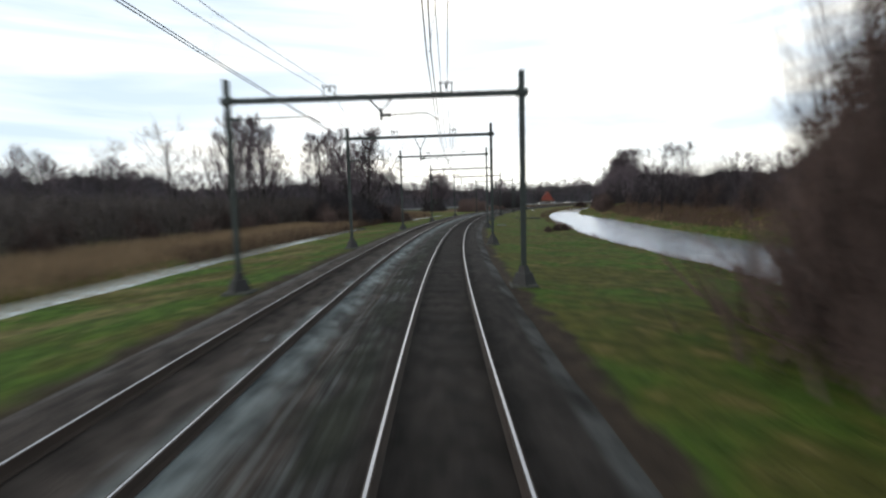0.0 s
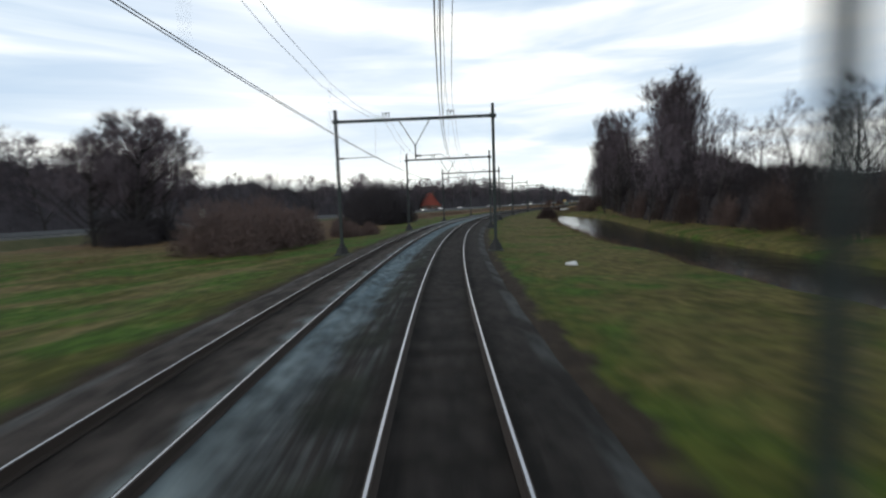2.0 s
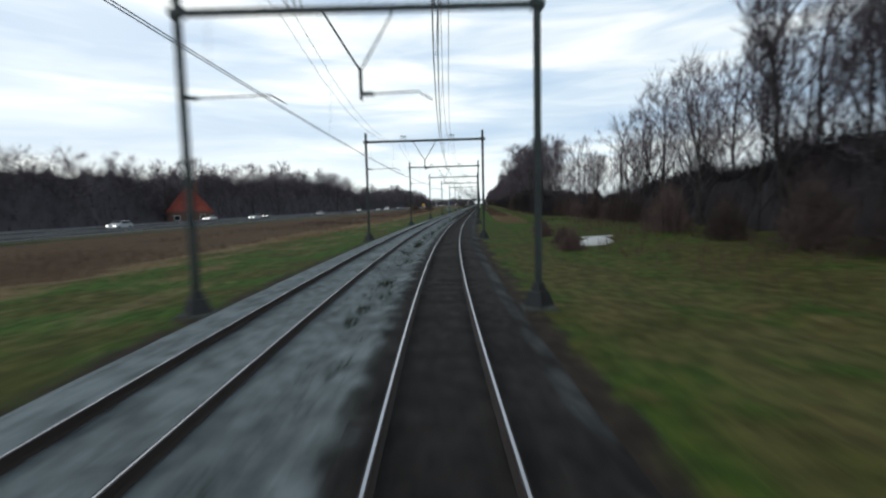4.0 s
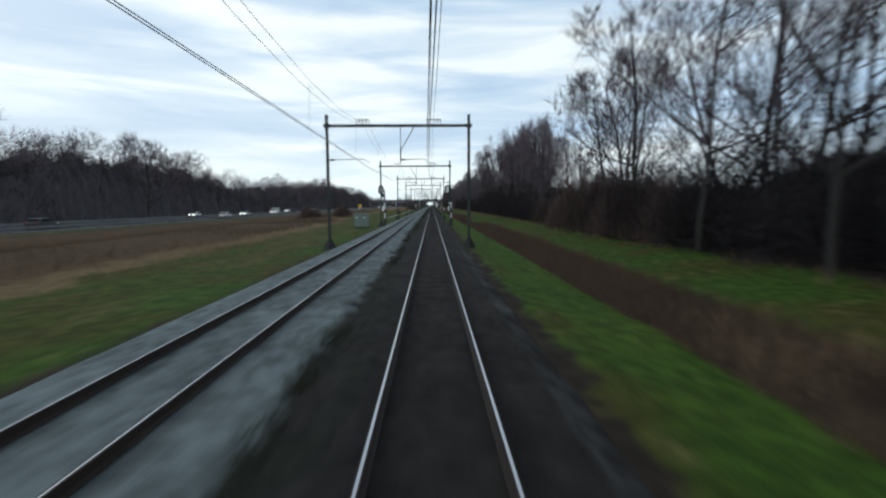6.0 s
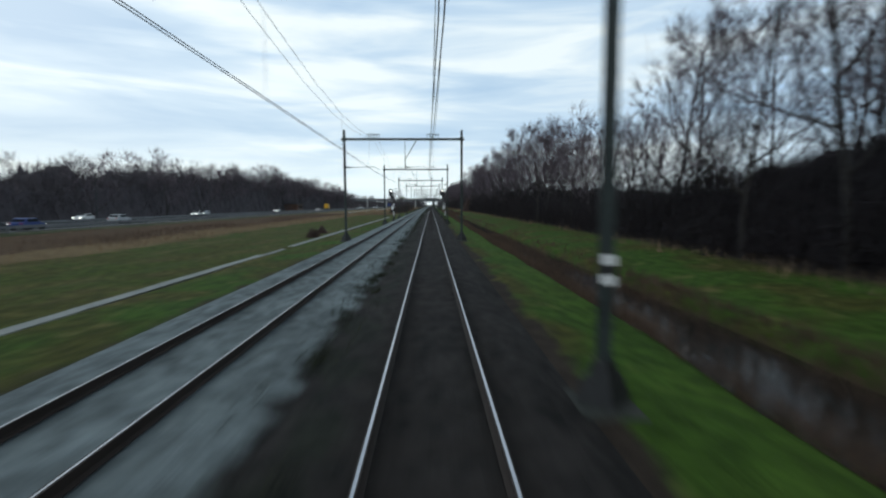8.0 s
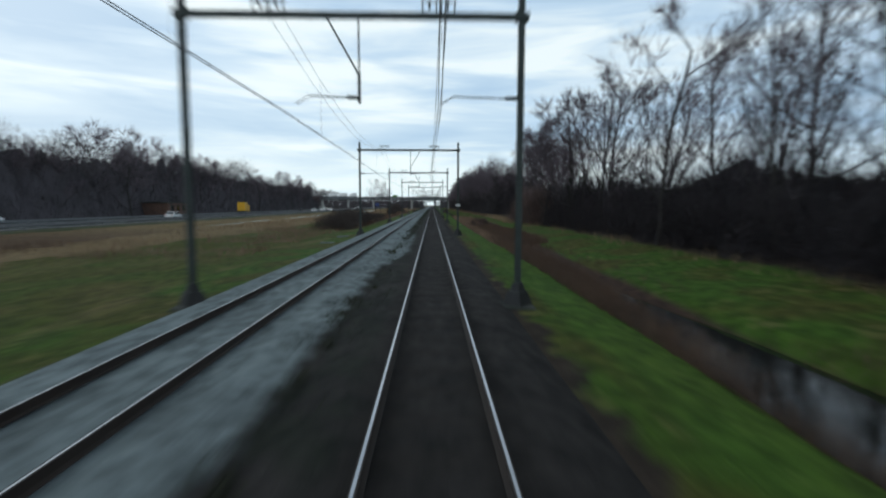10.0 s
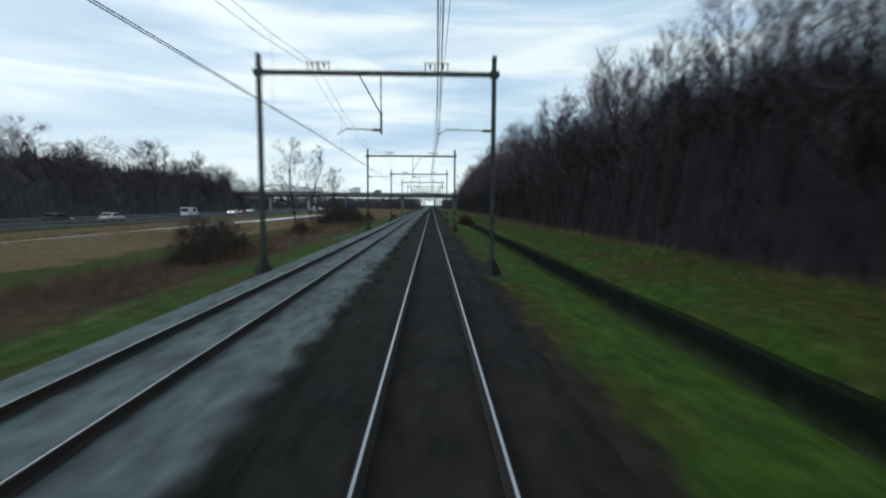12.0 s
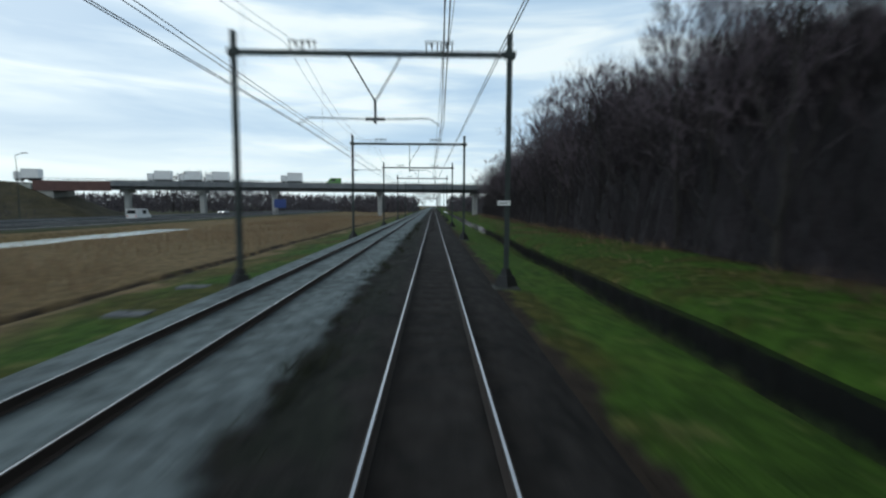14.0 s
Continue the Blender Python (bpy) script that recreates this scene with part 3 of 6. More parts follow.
def water():
    for name, s0, s1, q0, q1, text in (("canal_water", -50, 88, 10.5, 25, "rippled canal water, tinted grey for the cloudy sky it mirrors"), ("canal_water_calm", 88, 158, 10.5, 25, "calm dark canal water mirroring the trees"), ("ditch_water", 226, 760, 4.6, 15.5, "narrow dark ditch of still water between grass banks"),
                                       ("roadside_pool_water", 210, 652, -44.5, -26, "strip of water below the motorway, painted pale for the sky's reflection"), ("drain_water", -50, 92, -20, -14, "narrow drain of water beside reeds, the reflected sky put into its pale colour")):
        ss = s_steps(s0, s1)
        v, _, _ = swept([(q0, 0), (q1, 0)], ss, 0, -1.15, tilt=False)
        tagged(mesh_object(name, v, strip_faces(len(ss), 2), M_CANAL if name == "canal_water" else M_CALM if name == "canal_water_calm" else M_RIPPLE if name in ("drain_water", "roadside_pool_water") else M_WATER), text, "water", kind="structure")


water()


def track_bed():
    ss = s_steps(-50, 1300)
    prof = [(-7.2, -0.62), (-6.2, -0.24), (-5.5, -0.19), (-4.15, -0.215), (-2.9, -0.19), (-2.5, -0.24), (-2.1, -0.32), (-1.75, -0.27), (-1.35, -0.2), (0, -0.215), (1.35, -0.2), (1.7, -0.24), (2.55, -0.60)]
    fine = []
    for a, b in zip(prof[:-1], prof[1:]):
        for k in range(2):
            fine.append((a[0] + (b[0] - a[0]) * k / 2, a[1] + (b[1] - a[1]) * k / 2))
    fine.append(prof[-1])
    pr = np.array(fine)
    S = np.repeat(ss, len(pr))
    Q = np.tile(pr[:, 0], len(ss))
    ft = far_track(S)
    Q = np.where(Q < -4.15, Q + ft + 4.15, np.where(Q < -2.3, ft + (Q + 4.15) * (-2.3 - ft) / 1.85, Q))
    mid = np.where(Q < -2.1, far_track(S), 0.0)
    Z = np.tile(pr[:, 1], len(ss)) - np.clip(Q - mid, -1.8, 1.8) * cant(S)
    Z += np.array([noise.noise((a * 1.3, b * 1.7, 3)) for a, b in zip(S, Q)]) * 0.03
    ob = mesh_object("track_bed", place(S, Q, Z), strip_faces(len(ss), len(pr)), M_BALLAST, uv=np.stack([Q, S], -1), smooth=True)
    tagged(ob, "crushed stone ballast, dark under one track and pale grey under the other", "ballast", kind="structure")


track_bed()


def railway_track(far, band, label):
    tr = thing("railway_track", label, "track", "railway tracks", "structure")
    prof = [(-0.036, -0.004), (-band, 0), (band, 0), (0.036, -0.004), (0.036, -0.035), (0.01, -0.05), (0.01, -0.135), (0.07, -0.15), (0.07, -0.16), (-0.07, -0.16), (-0.07, -0.15), (-0.01, -0.135), (-0.01, -0.05), (-0.036, -0.035)]
    ss = s_steps(-50, 1300)
    for side in (-0.7525, 0.7525):
        pr = np.array(prof) + (side, 0)
        v, S, Q = swept(pr, ss, 0, 0)
        if far:
            v = place(S, Q + far_track(S), v[:, 2] / SIZE)
        f = strip_faces(len(ss), len(prof), True)
        slot = np.where(np.arange(len(f)) % len(prof) == 1, 1, 0)
        mesh_object("rail", v, f, None, tr, "rail with a bright worn running surface", slots=[M_RAILSIDE, M_RAILTOP], slot_of=slot)
    return tr


TRACKS = [railway_track(False, 0.017, "main line track with rusty rails on grimy sleepers"), railway_track(True, 0.012, "second main line track on pale grey ballast")]


# ---- overhead line ----
T_PORTAL = [0.28, 0.541, 0.875, 1.231, 1.622, 2.054, 2.476, 2.9, 3.335, 3.781, 4.227, 4.657, 5.11, 5.548, 6.025, 6.536, 7.076, 7.60, 8.122, 8.644, 9.18, 9.71,
            10.236, 10.765, 11.286, 11.818, 12.337, 12.865, 13.345, 13.842, 14.293, 14.688, 15.105, 15.53, 15.95, 16.75, 17.2, 17.65, 18.1, 18.6, 19.1, 19.6, 20.2, 20.8]
PORTAL_S = [t * SPEED + float(np.interp(t, [0.6, 0.88, 1.23, 1.62, 2.05, 2.48, 2.9, 3.3, 3.8, 10.5, 11, 12.87, 13.35, 13.84, 15], [-0.5, -0.1, 0.1, 0.0, -0.1, 0.1, 0.1, -0.3, -0.5, -0.5, -0.7, -0.7, -0.3, -0.6, -0.7])) for t in T_PORTAL]


def girder(w, d, a, b, m):
    """A rolled H-section along z from a to b: flanges 2w wide, 2d apart."""
    pr = [(-w, -d), (w, -d), (w, -d + 0.03), (0.02, -d + 0.03), (0.02, d - 0.03), (w, d - 0.03), (w, d), (-w, d), (-w, d - 0.03), (-0.02, d - 0.03), (-0.02, -d + 0.03), (-w, -d + 0.03)]
    bm = bmesh.new()
    lo = [bm.verts.new(m @ Vector((x, y_, a))) for x, y_ in pr]
    hi = [bm.verts.new(m @ Vector((x, y_, b))) for x, y_ in pr]
    bm.faces.new(lo[::-1])
    bm.faces.new(hi)
    for k in range(12):
        bm.faces.new((lo[k], lo[(k + 1) % 12], hi[(k + 1) % 12], hi[k]))
    return bm


def portal(kind, ql=-7.2, qr=2.58, zb=8.03, double=True):
    """kind 4: a straight hanger held by span wires; kind 5: a hanger on two legs; kind 1: steady arms from the left mast and the middle hanger; 2: from the hanger and the right mast; 3: both from the hanger."""
    p = thing("overhead_line_portal", "grey-green steel portal frame carrying the overhead wires across both tracks", "portal", "overhead line portals")
    for q in (ql, qr):
        part("mast", girder(0.09, 0.085, -0.45, zb + 0.75, Matrix.Translation((q, 0, 0))), M_STEEL, p)
        bm = boxes((q - 0.5, -0.5, -1.2, q + 0.5, 0.5, -0.42), bevel=0.05)
        part("footing", bm, M_DARKCONC, p, "dark mossy concrete footing")
        bm = bmesh.new()
        rod(bm, (q, 0, -0.43), (q, 0, 0.0), 0.46, 0.30, 4)
        rod(bm, (q, 0, -0.01), (q, 0, 0.26), 0.24, 0.15, 4)
        part("foot_plate", bm, M_BLACK, p)
        part("collar", boxes((q - 0.19, -0.13, zb - 0.13, q + 0.19, 0.13, zb + 0.13), bevel=0.02), M_STEEL, p)
    part("beam", girder(0.09, 0.07, ql - 0.22, qr + 0.22, Matrix.Translation((0, 0, zb)) @ Matrix.Rotation(radians(90), 4, "Y")), M_STEEL, p)
    for q in ((-4.98, -4.5, -0.1, 0.43) if double else (-3.95, 0.16)):
        bm = rods((( q - 0.2, 0, zb + 0.09), (q - 0.2, 0, zb + 0.42), 0.022), ((q + 0.2, 0, zb + 0.09), (q + 0.2, 0, zb + 0.42), 0.022), ((q - 0.26, 0, zb + 0.42), (q + 0.26, 0, zb + 0.42), 0.026), ((q, 0, zb + 0.42), (q, 0, zb + 0.2), 0.04))
        part("insulator_frame", bm, M_STEEL, p)
    qc = -2.15
    legs = {1: ((qc, zb), (qc + 0.95, zb)), 2: ((qc - 0.9, zb), (qc, zb)), 3: ((qc - 0.95, zb), (qc + 0.95, zb)), 4: ((qc, zb),), 5: ((qc - 0.97, zb), (qc + 0.97, zb))}[kind]
    bm = bmesh.new()
    for a, z in legs:
        rod(bm, (a if zb > 7.5 else qc + (a - qc) * 0.4, 0, zb - 0.08), (qc, 0, min(6.35, zb - 0.5)), 0.028)
    rod(bm, (qc, 0, min(6.45, zb - 0.4)), (qc, 0, 5.55), 0.05)
    part("hanger", bm, M_STEEL, p)

    def arm(a, b):
        d = 1 if b > a else -1
        bm = rods(((a, 0, 5.72), (a + d * 0.35, 0, 5.72), 0.06), ((a + d * 0.35, 0, 5.72), (b - d * 0.4, 0, 5.76), 0.022), ((b - d * 0.4, 0, 5.76), (b, 0, 5.52), 0.018))
        part("steady_arm", bm, M_STEEL, p)

    if kind == 4:
        for a in (ql + 0.1, qr - 0.1):
            part("span_wire", rods(((a, 0, zb - 0.1), (qc, 0, 6.75), 0.018)), M_WIRE, p)
        arm(qc, -0.15), arm(ql + 0.1, -4.3)
    elif kind in (1, 5):
        arm(ql + 0.1, -4.3), arm(qc, -0.15)
    elif kind == 2:
        arm(qc, -4.0), arm(qr - 0.1, 0.2)
    else:
        arm(qc, -4.95), arm(qc, 0.2)
    return p


def portal_kind(i):
    return 1 if i < 11 else (4 if i == 29 else 3 if i == 30 else (1 if (i - 11) % 2 == 0 else 2))


def portals():
    first = {}
    for i, s in enumerate(PORTAL_S):
        k = portal_kind(i) + (20 if i > 27 else 0) if i > 12 else (10 if i > 1 else -i)
        x, y, _ = place(s, 0)
        m = Matrix.Translation((x, y, 0)) @ Matrix.Rotation(float(heading(s)), 4, "Z")
        if k in first:
            copy_thing(first[k], m)
        else:
            first[k] = portal(5, -7.6, 2.8, 6.35, False) if i == 0 else (portal(5, -7.3, 2.8, 7.25, False) if i == 1 else (portal(5, -7.2, 2.8, double=False) if k == 10 else portal(k % 20, qr=2.72 if i > 27 else 2.58)))
            first[k].matrix_basis = sized(m)


portals()


def wire_mesh(pts, r):
    """A four-sided wire through points."""
    pts, r = np.asarray(pts, float), r * SIZE
    d = np.gradient(pts, axis=0)
    d /= np.linalg.norm(d, axis=1)[:, None]
    side = np.cross(d, (0, 0, 1))
    side /= np.linalg.norm(side, axis=1)[:, None]
    up = np.cross(side, d)
    ring = np.stack([pts + side * r, pts + up * r, pts - side * r, pts - up * r], 1).reshape(-1, 3)
    return ring, strip_faces(len(pts), 4, True)


def overhead_wires(far, label):
    w = thing("overhead_line_wires", label, "overhead wires", "overhead wires")
    con, mes = [], []
    S_all = [-45, -20] + PORTAL_S
    for i, (a, b) in enumerate(zip(S_all[:-1], S_all[1:])):
        ka, kb = (portal_kind(max(i - 2, 0)), portal_kind(max(i - 1, 0)))
        za, zb = (-0.15 if ka in (1, 4) else 0.2), (-0.15 if kb in (1, 4) else 0.2)
        for k in range(6):
            u = k / 6
            s = a + (b - a) * u
            q0 = far_track(s) + np.interp(s, [60, 100, 130, 160, 410, 440], [0.0, 0.1, 0.1, 0.0, 0.0, -0.22]) if far else np.interp(s, [40, 80, 150, 200, 250, 300, 350, 430, 560], [0.0, 0.22, 0.22, 0.0, -0.15, -0.1, 0.0, 0.0, 0.1])
            lift = np.interp(s, [300, 520], [5.27, 5.55])
            con.append((s, q0 + za + (zb - za) * u, lift))
            mes.append((s, q0 + (za + (zb - za) * u) * 0.6 + 0.08, lift + 2.85 - (1.4 if i < 3 else 0.0) - 1.2 * 4 * u * (1 - u)))
    for dq in (-0.04, 0.04):
        v, f = wire_mesh(place([c[0] for c in con], [c[1] + dq for c in con], [c[2] for c in con]), 0.011)
        mesh_object("contact_wire", v, f, M_WIRE, w)
    for dq in (0.0, -0.4 if far else 0.22):
        v, f = wire_mesh(place([c[0] for c in mes], [c[1] + dq for c in mes], [c[2] for c in mes]), 0.009)
        mesh_object("catenary_wire", v, f, M_WIRE, w)
    for k, (c, m) in enumerate(zip(con, mes)):
        if c[0] > 0 and k % 2 and k % 6 != 0:
            part("dropper", rods((place(c[0], c[1], c[2]), place(m[0], m[1], m[2]), 0.006 * SIZE), sides=3), M_WIRE, w)


overhead_wires(False, "twin contact wires and catenary hung over the main track")
overhead_wires(True, "contact wires and catenary hung over the second track")


# ---- trees and brush ----
def blade_faces(n):
    k = np.arange(n)[:, None] * 5
    quads = (k + [0, 1, 2, 3]).tolist()
    tris = (k + [3, 2, 4]).tolist()
    return quads + tris


def blades(a, d, length, width, rnd, sag=0.12):
    """Curved tapering blades from points a along d: verts and faces."""
    n = len(a)
    d = d / np.linalg.norm(d, axis=1)[:, None]
    side = np.cross(d, rnd.normal(0, 1, d.shape))
    side /= np.linalg.norm(side, axis=1)[:, None]
    w = np.broadcast_to(np.asarray(width, float).reshape(-1, 1), (n, 1))
    ln = np.broadcast_to(np.asarray(length, float).reshape(-1, 1), (n, 1))
    mid = a + d * ln * 0.5 + rnd.normal(0, sag, (n, 3)) * ln * 0.5
    v = np.stack([a - side * w, a + side * w, mid + side * w * 0.7, mid - side * w * 0.7, a + d * ln], 1).reshape(-1, 3)
    return v, blade_faces(n)


def spikes(a, d, length, width, rnd):
    """Straight tapering stems, one triangle each: verts and faces."""
    n = len(a)
    d = d / np.linalg.norm(d, axis=1)[:, None]
    side = np.cross(d, rnd.normal(0, 1, d.shape))
    side /= np.linalg.norm(side, axis=1)[:, None]
    w = np.broadcast_to(np.asarray(width, float).reshape(-1, 1), (n, 1))
    ln = np.broadcast_to(np.asarray(length, float).reshape(-1, 1), (n, 1))
    v = np.stack([a - side * w, a + side * w, a + d * ln], 1).reshape(-1, 3)
    return v, np.arange(3 * n).reshape(-1, 3).tolist()


def grow(seed, height, spread=0.6, limbs=9, twigs=4200, first=0.2, twig_len=1.0, trunk_r=0.012, leader=0.9, rise=0.12, fat=1.0):
    """A bare tree: verts and faces of the wood, and of the fine branches and twigs. spread: how far the limbs lean out; rise: how much they bend up."""
    rnd = np.random.RandomState(seed)
    tubes, thin, ends = [], [], []

    def limb(p, d, length, r, level):
        n = (8, 5, 4, 3)[level]
        for k in range(n):
            d = d + rnd.normal(0, 0.06 + 0.05 * level, 3) + (0, 0, rise * (level > 0))
            d /= np.linalg.norm(d)
            p2 = p + d * length / n
            r2 = max(r * (1 - 0.85 / n), 0.006)
            if level < 2:
                tubes.append((p, p2, r, r2, level))
            elif level == 2:
                thin.append((p, p2, r))
            frac = (k + 1) / n
            if level == 0 and frac > first:
                for _ in range(max(1, round(limbs / (n * (1 - first))))):
                    branch(p2, d, height * 0.5 * (1.1 - 0.72 * frac) * rnd.uniform(0.75, 1.2), r2 * 0.55, 1, spread)
            elif level in (1, 2) and frac > 0.25:
                for _ in range(2 if level == 1 else 1):
                    branch(p2, d, length * (0.5 if level == 1 else 0.55) * (1.25 - 0.6 * frac) * rnd.uniform(0.7, 1.2), r2 * 0.6, level + 1, 0.75)
            if level == 3 or (level == 2 and k > 1):
                ends.append((p, p2, d))
            p, r = p2, r2

    def branch(p, d, length, r, level, out):
        side = np.cross(d, rnd.normal(0, 1, 3))
        side /= np.linalg.norm(side)
        e = d + side * out * rnd.uniform(0.7, 1.5)
        limb(p, e / np.linalg.norm(e), length, r, level)

    limb(np.zeros(3), np.array([0, 0, 1.0]), height * leader, height * trunk_r, 0)
    V, F, n0 = [], [], 0
    for a, b, r0, r1, lev in tubes:
        k = (6, 4)[lev]
        d = (b - a) / np.linalg.norm(b - a)
        u = np.cross(d, (0.3, 0.9, 0.2))
        u /= np.linalg.norm(u)
        w = np.cross(d, u)
        ang = np.arange(k) * 2 * math.pi / k
        ring = np.cos(ang)[:, None] * u + np.sin(ang)[:, None] * w
        V.append(np.concatenate([a + ring * r0, b + ring * r1]))
        F += [(n0 + i, n0 + (i + 1) % k, n0 + k + (i + 1) % k, n0 + k + i) for i in range(k)]
        n0 += 2 * k
    wood = (np.concatenate(V), F)
    pick = rnd.randint(0, len(ends), twigs)
    ea, eb, ed = (np.array([e[i] for e in ends]) for i in range(3))
    A = ea[pick] + (eb - ea)[pick] * rnd.uniform(0, 1, twigs)[:, None]
    D = ed[pick] + rnd.normal(0, 0.32, (twigs, 3)) + (0, 0, 0.25)
    L = rnd.uniform(0.4, 1.25, twigs) * twig_len * height / 14
    W = rnd.uniform(0.008, 0.013, twigs) * fat * height / 14
    ta, tb = np.array([x[0] for x in thin]), np.array([x[1] for x in thin])
    A, D = np.concatenate([ta, A]), np.concatenate([tb - ta, D])
    L = np.concatenate([np.linalg.norm(tb - ta, axis=1) * 1.35, L])[:, None]
    W = np.concatenate([np.maximum(np.array([x[2] for x in thin]), 0.014 * fat * height / 14), W])[:, None]
    D = D / np.linalg.norm(D, axis=1)[:, None]
    side = np.cross(D, rnd.normal(0, 1, D.shape))
    side /= np.linalg.norm(side, axis=1)[:, None]
    tv = np.stack([A - side * W, A + side * W, A + D * L], 1).reshape(-1, 3)
    return wood, (tv, np.arange(len(tv)).reshape(-1, 3))


def tree_kind(seed, height, label, category="tree", group="", **kw):
    wood, tw = grow(seed, height, **kw)
    t = thing("tree", label, category, group)
    mesh_object("trunk", wood[0], wood[1], M_BARK, t)
    mesh_object("crown", tw[0], tw[1], M_TWIG, t, "bare winter twigs")
    return t


def bush_kind(seed, height, width, stems, material, label, wide=(0.012, 0.03)):
    rnd = np.random.RandomState(seed)
    n = stems
    base = rnd.normal(0, 0.30, (n, 3)) * (width, width, 0)
    env = np.clip(1 - (np.linalg.norm(base[:, :2], axis=1) / (width * 0.8)) ** 2, 0.2, 1)
    lobe = np.arctan2(base[:, 1], base[:, 0])
    env = env * (0.78 + 0.16 * np.sin(2 * lobe + seed) + 0.14 * np.sin(5 * lobe + 2.3 * seed)) * rnd.uniform(0.8, 1.15, n)
    start = rnd.uniform(0, 0.78, n) ** 1.1 * height * env
    d = rnd.normal(0, 0.36, (n, 3)) + base / max(width, 1) * 0.5 + (0, 0, 1)
    v, f = spikes(base + np.array([0, 0, 1.0]) * start[:, None], d, rnd.uniform(0.16, 0.5, n) * height * (0.4 + 0.6 * env), rnd.uniform(wide[0], wide[1], n), rnd)
    t = thing("bush", label, "bush", "leafless shrubs")
    mesh_object("twig_crown", v, f, material, t)
    k = 14
    foot = rnd.normal(0, 0.16, (k, 3)) * (width, width, 0)
    up = rnd.normal(0, 0.25, (k, 3)) + foot / max(width, 1) * 0.6 + (0, 0, 1)
    v, f = blades(foot - (0, 0, 0.1), up, rnd.uniform(0.5, 0.8, k) * height, 0.012 * height, rnd, 0.06)
    mesh_object("stem", v, f, M_BARK, t)
    return t


def stuff(name, v, f, material, label, category):
    ob = mesh_object(name, v, f, material)
    return tagged(ob, label, category, kind="stuff")


RND = random.Random(5)


def land_z(s, q):
    pts = section(s)
    return float(np.interp(q, [p[0] for p in pts], [p[1] for p in pts]))


class Planter:
    """Sets copies of tree prototypes; the prototype itself takes the first place."""

    def __init__(self, makers):
        self.makers, self.made = makers, {}

    def put(self, x, y, z, size, wide=1.0):
        k = RND.randrange(len(self.makers))
        m = Matrix.Translation((x, y, z * SIZE)) @ Matrix.Rotation(RND.uniform(0, 6.28), 4, "Z")
        if k in self.made:
            ob = copy_thing(self.made[k], m)
        else:
            ob = self.made[k] = self.makers[k]()
            ob.matrix_basis = m
        ob.scale = (SIZE * size * wide, SIZE * size * wide, SIZE * size)
        return ob

    def stand(self, s, q, size, wide=1.0, sink=0.08):
        """At S and q, rooted in the land."""
        x, y, _ = place(s, q)
        return self.put(x, y, land_z(s, q) - sink, size, wide)

    def belt(self, s0, s1, q0, q1, step, h0, h1, nominal, wide=1.0):
        s = s0
        while s < s1:
            self.stand(s + RND.uniform(-0.5, 0.5), RND.uniform(q0, q1), RND.uniform(h0, h1) / nominal, wide)
            s += step * RND.uniform(0.9, 1.9)


class Backwood(Planter):
    """The crowded trees behind the first ones, which nobody could count: all in one mesh."""

    wood, crown = [], []

    def put(self, x, y, z, size, wide=1.0):
        k = RND.randrange(len(self.makers))
        if k not in self.made:
            self.made[k] = self.makers[k]()
        a, k3 = RND.uniform(0, 6.28), SIZE * size * np.array([wide, wide, 1.0])
        turn = np.array([[math.cos(a), math.sin(a), 0], [-math.sin(a), math.cos(a), 0], [0, 0, 1]])
        for mesh, kept in zip(self.made[k], (self.wood, self.crown)):
            kept.append(((np.asarray(mesh[0]) * k3) @ turn + (x, y, z * SIZE), [tuple(f) for f in mesh[1]]))

    @classmethod
    def finish(cls):
        w, c = join(*cls.wood), join(*cls.crown)
        v, f = join(w, c)
        ob = mesh_object("background_trees", v, f, None, slots=[M_BARK, M_TWIG], slot_of=[0] * len(w[1]) + [1] * len(c[1]))
        tagged(ob, "bare winter trees crowding the depth of the wood and the motorway's far side", "trees", kind="stuff")


def join(*sets):
    V, F, n = [], [], 0
    for v, f in sets:
        V.append(v)
        F += [tuple(i + n for i in face) for face in f]
        n += len(v)
    return np.concatenate(V), F


EDGE = "bare winter tree with upright twiggy branches at the wood's edge"
SLIM = Planter([lambda k=k: tree_kind(k, 14, EDGE, group="trees of the wood", spread=0.75, limbs=13, first=0.1, twigs=3000, rise=0.11) for k in (11, 12, 13, 14)])
BROAD = Planter([lambda k=k: tree_kind(k, 14, "bare broad-crowned winter tree with spreading limbs", group="trees of the wood", spread=1.1, limbs=13, first=0.14, twigs=3700, twig_len=1.1, rise=0.09) for k in (1, 2, 3)])
POPLAR = Planter([lambda k=k: tree_kind(k, 20, "tall bare poplar with steep branches", group="poplars", spread=0.36, limbs=20, first=0.12, twigs=7500, rise=0.2, fat=1.0) for k in (51, 52)])
ROUND = Planter([lambda k=k: tree_kind(k, 14, "bare round-crowned tree beyond the motorway", group="trees along the motorway", spread=1.1, limbs=12, first=0.08, twigs=1500, twig_len=1.3, rise=0.08) for k in (21, 22, 23)])
OAK = Planter([lambda k=k: tree_kind(k, 14, "bare spreading tree with a dense twiggy crown", group="field trees", spread=0.9, limbs=26, first=0.1, twigs=10000, twig_len=1.05, trunk_r=0.015, rise=0.12, fat=1.25) for k in (61, 62)])
DEEP = Backwood([lambda k=k: grow(k, 14, spread=0.95, limbs=12, first=0.12, twigs=1900, twig_len=1.15, rise=0.1, fat=1.3) for k in (15, 16, 4, 5)])
FAR = Backwood([lambda k=k: grow(k, 14, spread=1.1, limbs=12, first=0.08, twigs=1300, twig_len=1.4, rise=0.08, fat=2.6) for k in (24, 25, 26)])
